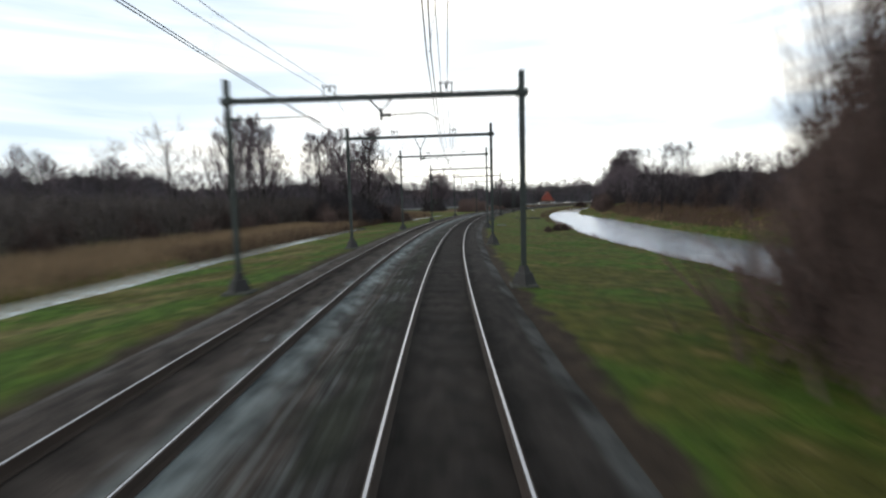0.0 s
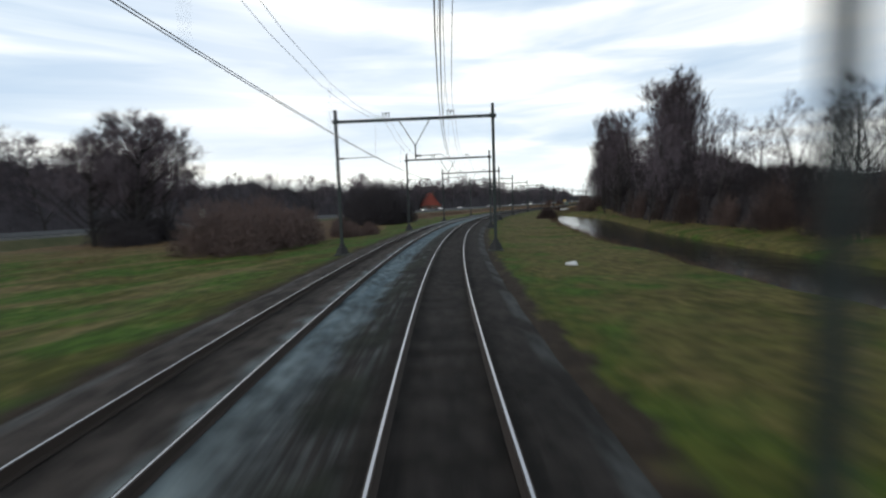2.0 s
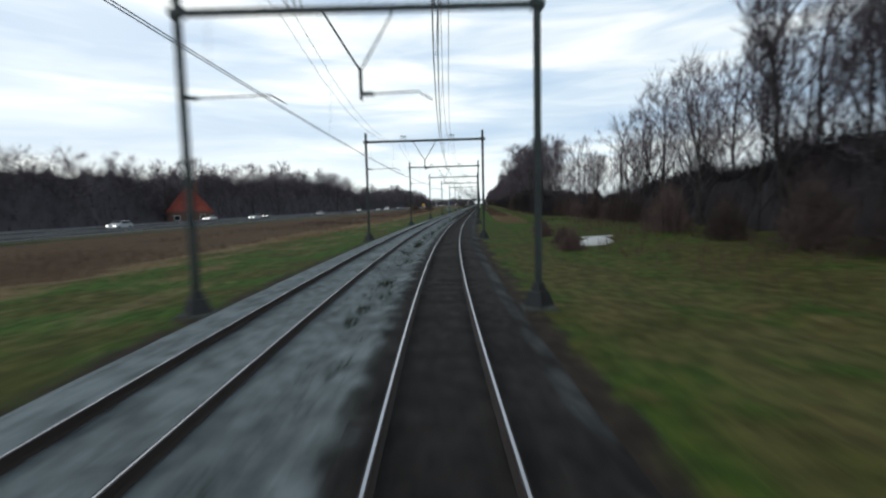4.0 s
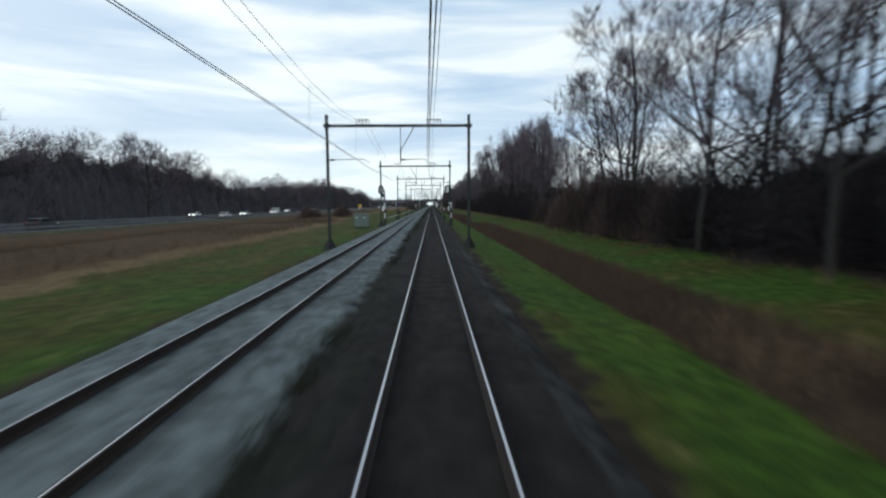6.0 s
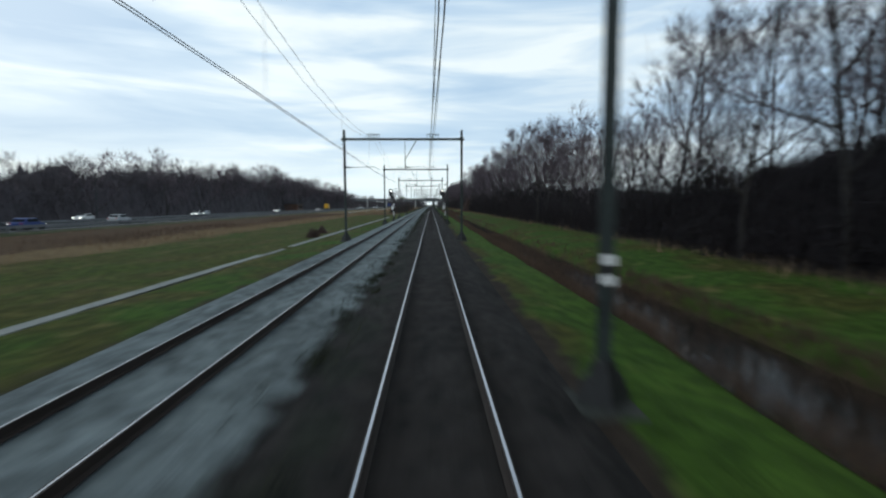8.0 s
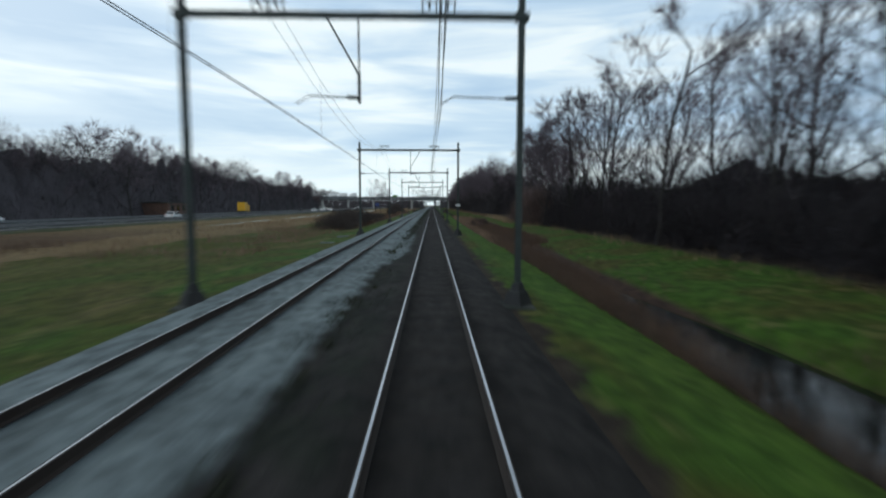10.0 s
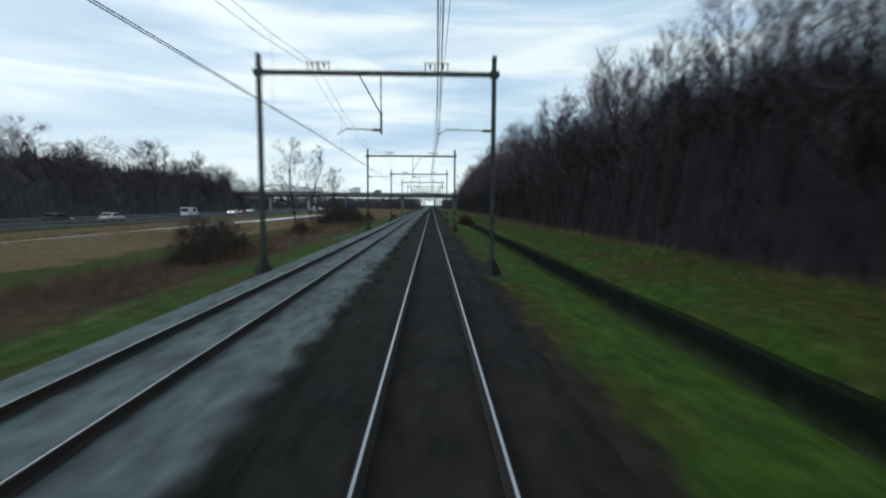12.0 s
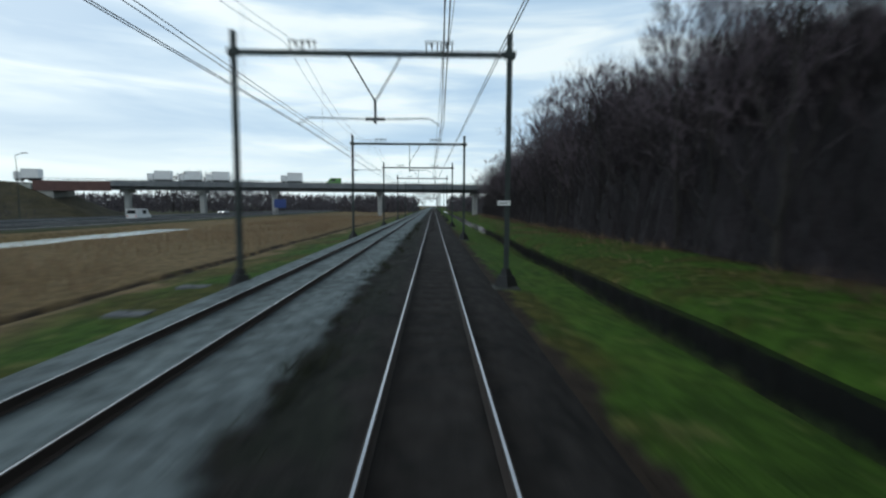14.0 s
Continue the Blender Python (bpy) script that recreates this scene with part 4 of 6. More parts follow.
SHRUB = Planter([lambda k=k: bush_kind(k, 5, 2.6, 1400, M_SHRUB, "dense leafless shrub with red-brown stems") for k in (31, 32, 33)])
LOW = Planter([lambda k=k: bush_kind(k, 2.2, 1.7, 1800, M_SHRUB, "low brown leafless shrub on the verge") for k in (41, 42)])

# right of the line
def wood_top(s):
    """How high the wood stands on the right."""
    return np.interp(s, [20, 33, 43, 54, 61, 69, 75, 86, 100, 108, 117, 121, 128, 140, 145, 148, 152, 158, 174, 183, 198, 214, 221, 226, 234, 244, 257, 266, 271, 279, 283, 289, 305, 323, 338, 344, 352, 367, 392,
                         418, 423, 429, 436, 441, 449, 454, 458, 463, 474, 485, 504, 530, 572, 578, 585, 593, 606, 640],
                     [8.5, 7, 7.2, 6.6, 8, 6.9, 9.6, 11.4, 11, 10, 9, 13.5, 16.5, 16.5, 15.5, 12, 13.5, 15, 17, 17, 15, 11, 7, 13, 14.5, 16, 16.5, 9, 7, 6.5, 9, 16, 18.5, 18, 18, 9, 13, 16.5, 17,
                      15, 9, 15, 12, 7, 7.5, 11.5, 14, 17, 14.5, 13.5, 14.5, 15.5, 15.5, 13.5, 17.5, 16, 14, 13])


def wood(kinds, s0, s1, q0, q1, step, k0, k1, wide=1.0):
    s = s0
    while s < s1:
        q = RND.uniform(q0, q1)
        h = max(wood_top(s) * RND.uniform(k0, k1) - land_z(s, q), 3.0)
        RND.choice(kinds).stand(s, q, h / 14, wide)
        s += step * RND.uniform(0.6, 1.4)


wood([SLIM, SLIM, BROAD], 20, 112, 27.5, 31, 4.2, 0.75, 0.95)
BROAD.stand(46, 28, 9.3 / 14, 1.1)
BROAD.stand(45, 30, 8.6 / 14, 1.0)
wood([BROAD], 60, 112, 31, 38, 12, 0.9, 1.05)
wood([SLIM], 112, 215, 22, 26, 4.2, 0.7, 0.92)
for s, q, k in ((124, 30.5, 1.1), (128, 30, 1.1), (132, 32, 1.15), (127, 34, 1.15), (136, 34, 1.2), (138, 24.5, 1.05), (141, 25.5, 1.1), (143.5, 24.5, 1.1), (174, 24, 1.0), (180, 25, 1.0)):
    POPLAR.stand(s, q, wood_top(s) * k / 20)
for s, q, h in ((226, 14.6, 14), (231, 15.5, 16.5), (236, 14.2, 15.5), (242, 15, 17.5), (247, 15, 17), (221, 18.5, 14), (225.5, 17, 15.5), (253, 15.5, 17), (259, 16, 17), (250, 18, 18), (238, 18, 17), (262, 17, 15), (229, 19, 17), (234, 17, 16)):
    BROAD.stand(s, q, h / 14, 0.9)
for s, q, h in ((424, 17.5, 14), (427, 20, 16), (429.5, 17, 15), (432, 19.5, 16), (435, 17.5, 14)):
    BROAD.stand(s, q, h / 14, 0.95)
wood([SLIM], 262, 286, 21, 28, 5.0, 0.7, 0.95)
wood([SLIM, BROAD], 284, 436, 15.6, 19, 4.5, 0.75, 1.0, 0.9)
wood([DEEP], 284, 436, 19, 30, 3.4, 0.85, 1.1)
wood([DEEP], 285, 316, 17.5, 24, 2.4, 0.85, 1.05)
wood([DEEP], 216, 262, 18, 28, 2.8, 0.95, 1.2)
wood([DEEP], 104, 136, 24, 34, 3.4, 0.8, 1.0)
wood([DEEP], 150, 215, 25, 34, 3.0, 0.85, 1.08)
for s, q, h in ((266.5, 20.5, 16), (269, 22.5, 17), (271.5, 21, 17)):
    BROAD.stand(s, q, h / 14, 0.9)
for s, q, h in ((455.5, 26.5, 17), (459, 27.5, 18.5), (463, 26, 18.5)):
    POPLAR.stand(s, q, h / 20)
for s, q, h in ((470.5, 25, 16.5), (474.5, 26.5, 17), (478, 27, 16.5), (482.5, 27.5, 15.5)):
    BROAD.stand(s, q, h / 14, 1.1)
wood([BROAD, SLIM], 442, 476, 26, 31, 3.6, 0.85, 1.15, 0.85)
wood([SLIM], 475, 640, 15.4, 18, 2.6, 0.85, 1.04, 0.95)
wood([DEEP], 480, 640, 18, 26, 3.6, 0.95, 1.12)
DEEP.belt(662, 860, 16, 30, 14, 11, 16, 14)
# left of the line, beyond the motorway
def belt_top(y_):
    """How high the trees stand beyond the motorway."""
    return np.interp(y_, [-60, -23, 20, 57, 66, 85, 112, 126, 143, 168, 212, 298, 330, 345, 364, 392, 437, 488, 519, 549, 592, 604, 612, 660],
                     [13, 19, 20, 22, 15, 18, 21, 21, 16, 15.5, 16.5, 21, 23, 20.5, 12, 17, 20, 22, 21, 18.5, 18.5, 10, 1, 1])


y = -60
for x_, y_, h_ in ((21, 690, 17), (28, 694, 17), (-132, 702, 17), (-124, 706, 19), (-116, 702, 19), (-108, 707, 18), (-143, 705, 15)):
    ROUND.put(x_ * SIZE, y_, -1.5, h_ / 14, 1.1)
while y < 604:
    top = belt_top(y)
    FAR.put(RND.uniform(-82, -75) * SIZE, y + RND.uniform(-3, 3), -1.0, RND.uniform(0.7, 0.98) * top / 14, 1.1)
    FAR.put(RND.uniform(-96, -84) * SIZE, y + RND.uniform(-3, 3), -1.0, RND.uniform(0.85, 1.15) * top / 14, 1.2)
    y += 14 * RND.uniform(0.7, 1.3)
for s, q, h in ((50.5, -37.5, 11), (39, -42, 14), (64, -37, 11), (24, -38, 8.5), (31, -39, 10), (37, -38, 11.5), (43, -39, 12), (48, -40, 10.5), (12, -40, 7), (16, -44, 7), (52, -30, 8.5), (40, -46, 9.5), (30, -48, 8)):
    ROUND.put(*place(s, q)[:2], -0.9, h / 14)
for s, q, h, w in ((109, -36, 12.8, 1.3), (110.5, -38.5, 13, 1.3), (112, -36.5, 12, 1.2), (108.5, -40.5, 11, 1.3), (113, -41, 10.5, 1.3), (44.5, -35.5, 16, 0.75), (47.5, -36, 15.5, 0.75), (41.5, -36, 15, 0.8), (59.5, -34.8, 17, 0.95), (69, -37, 14.5, 1.0), (55, -21.5, 16, 0.9), (52, -24, 15, 0.9), (57.5, -24, 13, 0.9), (86, -41.5, 11.6, 0.9)):
    OAK.put(*place(s, q)[:2], -0.9, h / 14, w)
for x_, y_, h_ in ((-25.5, 527.6, 14), (-24, 531, 13), (-21, 538, 10.5), (-23, 541, 9)):
    SLIM.put(x_ * SIZE, y_, -1.0, h_ / 14, 0.9)
Backwood.finish()
# shrubs
for s, q, h in ((4.6, 8.6, 10.5), (5.6, 9.6, 12), (5.0, 8.2, 8.0), (6.8, 11.2, 12), (3.2, 9.2, 12), (6.6, 12.5, 15), (4.6, 11.0, 15), (7.4, 13.5, 14)):
    SHRUB.stand(s, q, h / 5, 0.66)
SHRUB.belt(20, 66, 29.5, 33, 1.6, 2.6, 4.0, 5)
SHRUB.belt(66, 150, 24, 27, 1.6, 3, 5, 5)
SHRUB.belt(150, 215, 18, 21, 2.2, 3, 5.5, 5)
SHRUB.belt(257, 272, 15.5, 18, 1.0, 5.5, 7.5, 5)
SHRUB.belt(272, 285, 16, 19, 1.6, 3.5, 4.5, 5)
SHRUB.belt(438, 452, 16, 19, 1.0, 6, 8, 5)
for s, q, h in ((116, -17, 3.0), (119, -19, 3.0), (56, -16.5, 3.8), (58, -17.5, 4.2), (60, -18.5, 4.4), (62, -19.5, 4.2), (57, -20, 4.4), (59, -21.5, 4.6), (61, -16.8, 3.8), (63.5, -22, 4.2), (44, -22, 4), (45.5, -24, 4.6), (48, -25.5, 5), (48.5, -20.8, 3.6), (51.5, -20.5, 3.2), (52, -26.5, 5), (55, -22, 3.6), (57.5, -24, 3.8), (47, -21.5, 4.2), (50, -22.5, 4.6), (53, -24, 4.5), (56, -26, 4.5)):
    SHRUB.stand(s, q, h / 5, 1.1)
for s in range(8, 60, 3):
    SHRUB.stand(s + RND.uniform(-1, 1), RND.uniform(-33, -29), RND.uniform(3.2, 5) / 5, 1.15)
for s in range(312, 326, 2):
    SHRUB.stand(s, RND.uniform(-34, -24), RND.uniform(3.2, 4.6) / 5, 1.2)
for s, q, h in ((439, 6.6, 1.2), (440.5, 7.8, 1.4), (442.5, 8.8, 1.6), (444, 7.0, 1.3), (446, 8.2, 1.6), (448, 9.4, 1.7), (463.5, -13, 1.7), (466, -13.8, 1.6), (505, -14.5, 2.2), (538, -14, 2.2),
                (134.5, 10.6, 2.4), (522.3, 5.8, 2.4), (523.2, 6.3, 2.1), (541.8, -8.8, 1.2), (136, 11.4, 2.8), (137.5, 10.8, 2.6), (139, 11.6, 2.4), (30.5, 9.0, 0.8), (31.3, 10.0, 0.9), (32, 11.0, 0.9), (33.5, 11.6, 0.8), (34.5, 10.9, 0.7), (36.5, 11.6, 0.6), (178, 8.5, 1.8), (181, 9, 1.6), (186, 8.8, 1.6), (190, 9.5, 1.8), (345, -12, 1.3), (350, -13, 1.2)):
    LOW.stand(s, q, h / 2.2)


# ---- ground cover that nobody could count ----
def scatter(seed, n, s0, s1, q0, q1, h0, h1, w0, w1, slant=0.25, keep=None, clump=0.0, sink=0.05):
    """Blades standing on the land between two lines beside the track."""
    rnd = np.random.RandomState(seed)
    s = rnd.uniform(s0, s1, n)
    q = rnd.uniform(q0, q1, n)
    if clump:
        c = np.array([noise.noise((a * clump, b * clump, seed)) for a, b in zip(s, q)])
        ok = c > rnd.uniform(-0.35, 0.35, n)
        s, q = s[ok], q[ok]
    grid_s = np.linspace(s0, s1, 60)
    grid_q = np.linspace(q0, q1, 40)
    tab = np.array([[land_z(a, b) for b in grid_q] for a in grid_s])
    i = np.clip((s - s0) / max(s1 - s0, 1e-6) * 59, 0, 58.999)
    j = np.clip((q - q0) / max(q1 - q0, 1e-6) * 39, 0, 38.999)
    i0, j0 = i.astype(int), j.astype(int)
    u, w = i - i0, j - j0
    z = tab[i0, j0] * (1 - u) * (1 - w) + tab[i0 + 1, j0] * u * (1 - w) + tab[i0, j0 + 1] * (1 - u) * w + tab[i0 + 1, j0 + 1] * u * w
    if keep is not None:
        ok = z > keep
        s, q, z = s[ok], q[ok], z[ok]
    a = place(s, q, z - sink)
    d = rnd.normal(0, slant, (len(s), 3)) + (0, 0, 1)
    return spikes(a, d, rnd.uniform(h0, h1, len(s)) * SIZE, rnd.uniform(w0, w1, len(s)) * SIZE, rnd)


def thicket(seed, n, s0, s1, q0, q1, fill, h0, h1, w0, w1, slant=0.3, taper=0.78, low=0.0):
    """Brush between the trees: stems start at any height up to a share of the wood's."""
    rnd = np.random.RandomState(seed)
    s, q = rnd.uniform(s0, s1, n), rnd.uniform(q0, q1, n)
    hump = np.array([noise.noise((a * 0.12, b * 0.12, seed)) for a, b in zip(s, q)])
    up = low + (1 - low) * rnd.uniform(0, 1, n) ** 1.15
    z = up * fill * wood_top(s) * (0.95 + 0.5 * hump)
    base = np.interp(s, [0, 60, 110], [1.6, 1.6, -0.6])
    return spikes(place(s, q, z + base), rnd.normal(0, 1, (n, 3)) * (slant * (0.8 + 0.9 * up))[:, None] + (0, 0, 1), rnd.uniform(h0, h1, n) * SIZE * (1 - 0.35 * up), rnd.uniform(w0, w1, n) * SIZE * (1 - taper * up), rnd)


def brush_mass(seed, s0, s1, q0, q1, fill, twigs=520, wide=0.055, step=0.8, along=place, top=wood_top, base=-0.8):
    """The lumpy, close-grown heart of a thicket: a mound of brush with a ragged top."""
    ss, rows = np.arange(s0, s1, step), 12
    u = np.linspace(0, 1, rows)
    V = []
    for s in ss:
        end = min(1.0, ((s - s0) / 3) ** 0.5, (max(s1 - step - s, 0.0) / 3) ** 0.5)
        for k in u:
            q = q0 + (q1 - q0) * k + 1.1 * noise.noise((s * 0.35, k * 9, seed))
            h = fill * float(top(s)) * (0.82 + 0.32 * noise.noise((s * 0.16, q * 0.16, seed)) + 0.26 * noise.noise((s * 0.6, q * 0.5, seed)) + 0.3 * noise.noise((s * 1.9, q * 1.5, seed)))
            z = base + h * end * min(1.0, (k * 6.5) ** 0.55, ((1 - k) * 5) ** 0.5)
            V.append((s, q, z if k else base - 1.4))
    V = np.array(V)
    # the twigs that grow out of it, most of them on the near side
    rnd = np.random.RandomState(seed)
    n = int(twigs * (s1 - s0))
    i = rnd.randint(0, len(ss) - 1, n)
    k = rnd.uniform(0, 1, n) ** 1.25 * (rows - 1.01)
    j = k.astype(int)
    f, g = rnd.uniform(0, 1, n)[:, None], (k - j)[:, None]
    A = (V[i * rows + j] * (1 - g) + V[i * rows + j + 1] * g) * (1 - f) + (V[(i + 1) * rows + j] * (1 - g) + V[(i + 1) * rows + j + 1] * g) * f
    high = np.clip((A[:, 2] - base) / (fill * top(A[:, 0]) + 0.1), 0, 1.3)
    way = rnd.normal(0, 0.24, (n, 3)) + (0, 0, 1)
    long = rnd.uniform(0.4, 1.0, n) * (0.7 + 0.42 * fill * top(A[:, 0]) * high)
    fringe = spikes(along(A[:, 0], A[:, 1], A[:, 2] - 0.25 * long), way, long * SIZE, rnd.uniform(wide * 0.5, wide, n) * SIZE, rnd)
    return join((along(V[:, 0], V[:, 1], V[:, 2]), strip_faces(len(ss), rows).tolist()), fringe)


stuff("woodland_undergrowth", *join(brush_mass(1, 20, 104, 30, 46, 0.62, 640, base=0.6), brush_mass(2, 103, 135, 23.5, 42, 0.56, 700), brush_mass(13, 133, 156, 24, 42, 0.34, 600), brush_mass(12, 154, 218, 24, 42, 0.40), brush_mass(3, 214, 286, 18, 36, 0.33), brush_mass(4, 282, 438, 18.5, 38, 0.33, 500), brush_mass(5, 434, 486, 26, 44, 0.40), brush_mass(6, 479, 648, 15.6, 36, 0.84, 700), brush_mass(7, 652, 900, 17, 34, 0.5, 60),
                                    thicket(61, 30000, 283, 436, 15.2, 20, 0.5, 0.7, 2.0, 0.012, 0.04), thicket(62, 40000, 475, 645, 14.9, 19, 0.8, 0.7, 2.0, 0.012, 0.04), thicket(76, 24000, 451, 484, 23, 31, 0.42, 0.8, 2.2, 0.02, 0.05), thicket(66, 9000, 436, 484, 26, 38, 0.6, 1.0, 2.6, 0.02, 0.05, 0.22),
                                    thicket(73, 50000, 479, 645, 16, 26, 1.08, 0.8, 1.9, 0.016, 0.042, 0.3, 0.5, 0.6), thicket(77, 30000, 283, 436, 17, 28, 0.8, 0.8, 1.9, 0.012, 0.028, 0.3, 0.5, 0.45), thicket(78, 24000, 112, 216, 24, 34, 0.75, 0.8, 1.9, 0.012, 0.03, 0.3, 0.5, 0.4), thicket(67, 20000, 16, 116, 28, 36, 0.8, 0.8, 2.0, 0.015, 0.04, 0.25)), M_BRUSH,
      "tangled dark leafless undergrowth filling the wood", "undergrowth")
def lobes(seed, heaps, per=2600, wide=0.034):
    """Rounded heaps of fine twigs, (s, q, radius, height) each, leaning out from the heart of each heap."""
    rnd = np.random.RandomState(seed)
    sets = []
    for s, q, r, h in heaps:
        u = rnd.normal(0, 1, (per, 3))
        u[:, 2] = np.abs(u[:, 2])
        u /= np.linalg.norm(u, axis=1)[:, None]
        lump = 0.86 + 0.22 * np.array([noise.noise((a * 2.2, b * 2.2, c * 2.2 + seed + s)) for a, b, c in u])
        p = u * (rnd.uniform(0, 1, per) ** 0.42 * lump)[:, None]
        z = land_z(s, q)
        a = place(s + p[:, 0] * r * SIZE, q + p[:, 1] * r, z - 0.15 + p[:, 2] * h * 1.08)
        d = u * 0.8 + rnd.normal(0, 0.5, (per, 3)) + (0, 0, 0.45)
        sets.append(spikes(a, d, rnd.uniform(0.35, 1.0, per) * (0.3 + 0.14 * h) * SIZE, rnd.uniform(wide * 0.45, wide, per) * SIZE, rnd))
    return join(*sets)


def edge_heaps(seed, s0, s1, q0, q1, step, height):
    rnd = random.Random(seed)
    s, kept = s0, []
    while s < s1:
        h = height(s) * rnd.uniform(0.62, 1.12)
        kept.append((s, rnd.uniform(q0, q1), 1.6 + 0.24 * h, h))
        s += step * rnd.uniform(0.6, 1.4)
    return kept


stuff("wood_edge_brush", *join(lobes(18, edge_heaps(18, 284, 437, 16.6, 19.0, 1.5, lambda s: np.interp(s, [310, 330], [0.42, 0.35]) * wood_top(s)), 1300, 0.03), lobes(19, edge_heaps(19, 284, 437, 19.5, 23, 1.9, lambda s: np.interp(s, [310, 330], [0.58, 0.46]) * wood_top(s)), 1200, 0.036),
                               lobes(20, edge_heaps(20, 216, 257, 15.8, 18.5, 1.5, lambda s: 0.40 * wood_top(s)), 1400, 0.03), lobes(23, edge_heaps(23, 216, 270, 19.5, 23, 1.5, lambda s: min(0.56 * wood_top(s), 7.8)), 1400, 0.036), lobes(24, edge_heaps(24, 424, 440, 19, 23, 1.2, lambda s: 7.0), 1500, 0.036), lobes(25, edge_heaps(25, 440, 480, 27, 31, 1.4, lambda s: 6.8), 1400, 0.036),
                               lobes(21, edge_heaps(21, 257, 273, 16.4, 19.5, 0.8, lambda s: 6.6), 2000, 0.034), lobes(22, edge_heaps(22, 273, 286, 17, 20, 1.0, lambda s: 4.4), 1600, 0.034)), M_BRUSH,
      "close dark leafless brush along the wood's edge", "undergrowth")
stuff("field_thicket", *lobes(9, [(49.5 + 0.85 * k, -21.5 - 3.1 * (k % 3) - 0.25 * k, 3.4, (5.6 + 0.9 * math.sin(k * 1.7)) * (1.0 if k < 12 else 0.75)) for k in range(16)] + [(60.5, -20.5, 2.4, 3.0), (57.5, -20, 2.4, 3.4), (53.5, -20.2, 2.4, 3.2), (50, -20.2, 2.4, 3.0)], 3000, 0.045), M_THICKET,
      "grey leafless thicket standing in the rough field", "thicket")
stuff("field_bushes", *lobes(14, ((131, -20, 4.0, 7.2), (133, -18.5, 4.2, 8.6), (134.5, -20.5, 4.2, 8.8), (132.5, -20.5, 4.2, 8.6), (134, -22.5, 4.2, 8.6), (135.5, -20, 3.6, 7.4), (136, -17, 3.0, 5.2), (137.5, -18.5, 3.2, 5.8), (132, -23.5, 4.0, 7.8), (135, -23.5, 4.0, 7.4), (138.5, -21.5, 3.2, 6.0), (130, -23, 3.6, 6.4), (132, -18, 2.6, 4.0), (134, -16.6, 2.4, 3.6), (108.5, -36, 3.0, 3.2), (110, -38.5, 3.4, 3.8), (112, -36.5, 3.0, 3.0), (110.5, -41, 3.2, 3.6), (113, -39, 3.0, 3.2)), 3600), M_THICKET,
      "large dark leafless bush with a rounded crown", "bushes")
stuff("brown_thicket", *lobes(15, ((101.5, -20.5, 2.8, 4.2), (103.5, -21.5, 3.0, 4.8), (106, -22, 3.0, 5.0), (101, -16.5, 2.6, 3.6), (102.5, -18.5, 3.2, 4.8), (103.5, -15.5, 2.6, 3.8), (105, -18, 3.2, 5.2), (106, -15.5, 2.4, 4.0), (107, -19, 3.0, 5.0), (108.5, -16.5, 2.4, 3.6), (109.5, -19.5, 2.6, 4.0), (111, -12.6, 1.6, 1.8), (112.5, -14.4, 1.9, 2.1), (113, -11.6, 1.4, 1.6))), M_SHRUB,
      "brown leafless thicket on the grass beside the railway", "thicket")
stuff("bramble_bank", *join(lobes(16, [(s, -11.9 - 0.7 * (k % 3) - 2.2 * (k % 2), 2.1 + 0.5 * (k % 2), 1.7 + 1.5 * math.exp(-((s - 442) / 6.0) ** 2) + 0.35 * math.sin(k * 2.1)) for k, s in enumerate(np.arange(434, 463, 0.9))], 1300),
                            lobes(17, ((521.5, -14, 2.2, 2.8), (523, -16.5, 2.4, 3.2), (525, -13.8, 2.0, 2.5), (522, -18, 2.4, 3.2), (528, -14, 1.8, 2.2), (524, -15, 1.8, 3.2), (526.5, -16, 2.4, 4.6), (529, -16.5, 2.6, 4.8), (531, -15.6, 2.2, 4.0), (528, -18.2, 2.4, 4.6), (534, -16.5, 2.0, 3.0), (489, -13, 1.9, 3.0), (492, -13.6, 1.8, 2.6)), 1800)), M_BRAMBLE,
      "dark bramble bank on the verge beside the railway", "brambles")


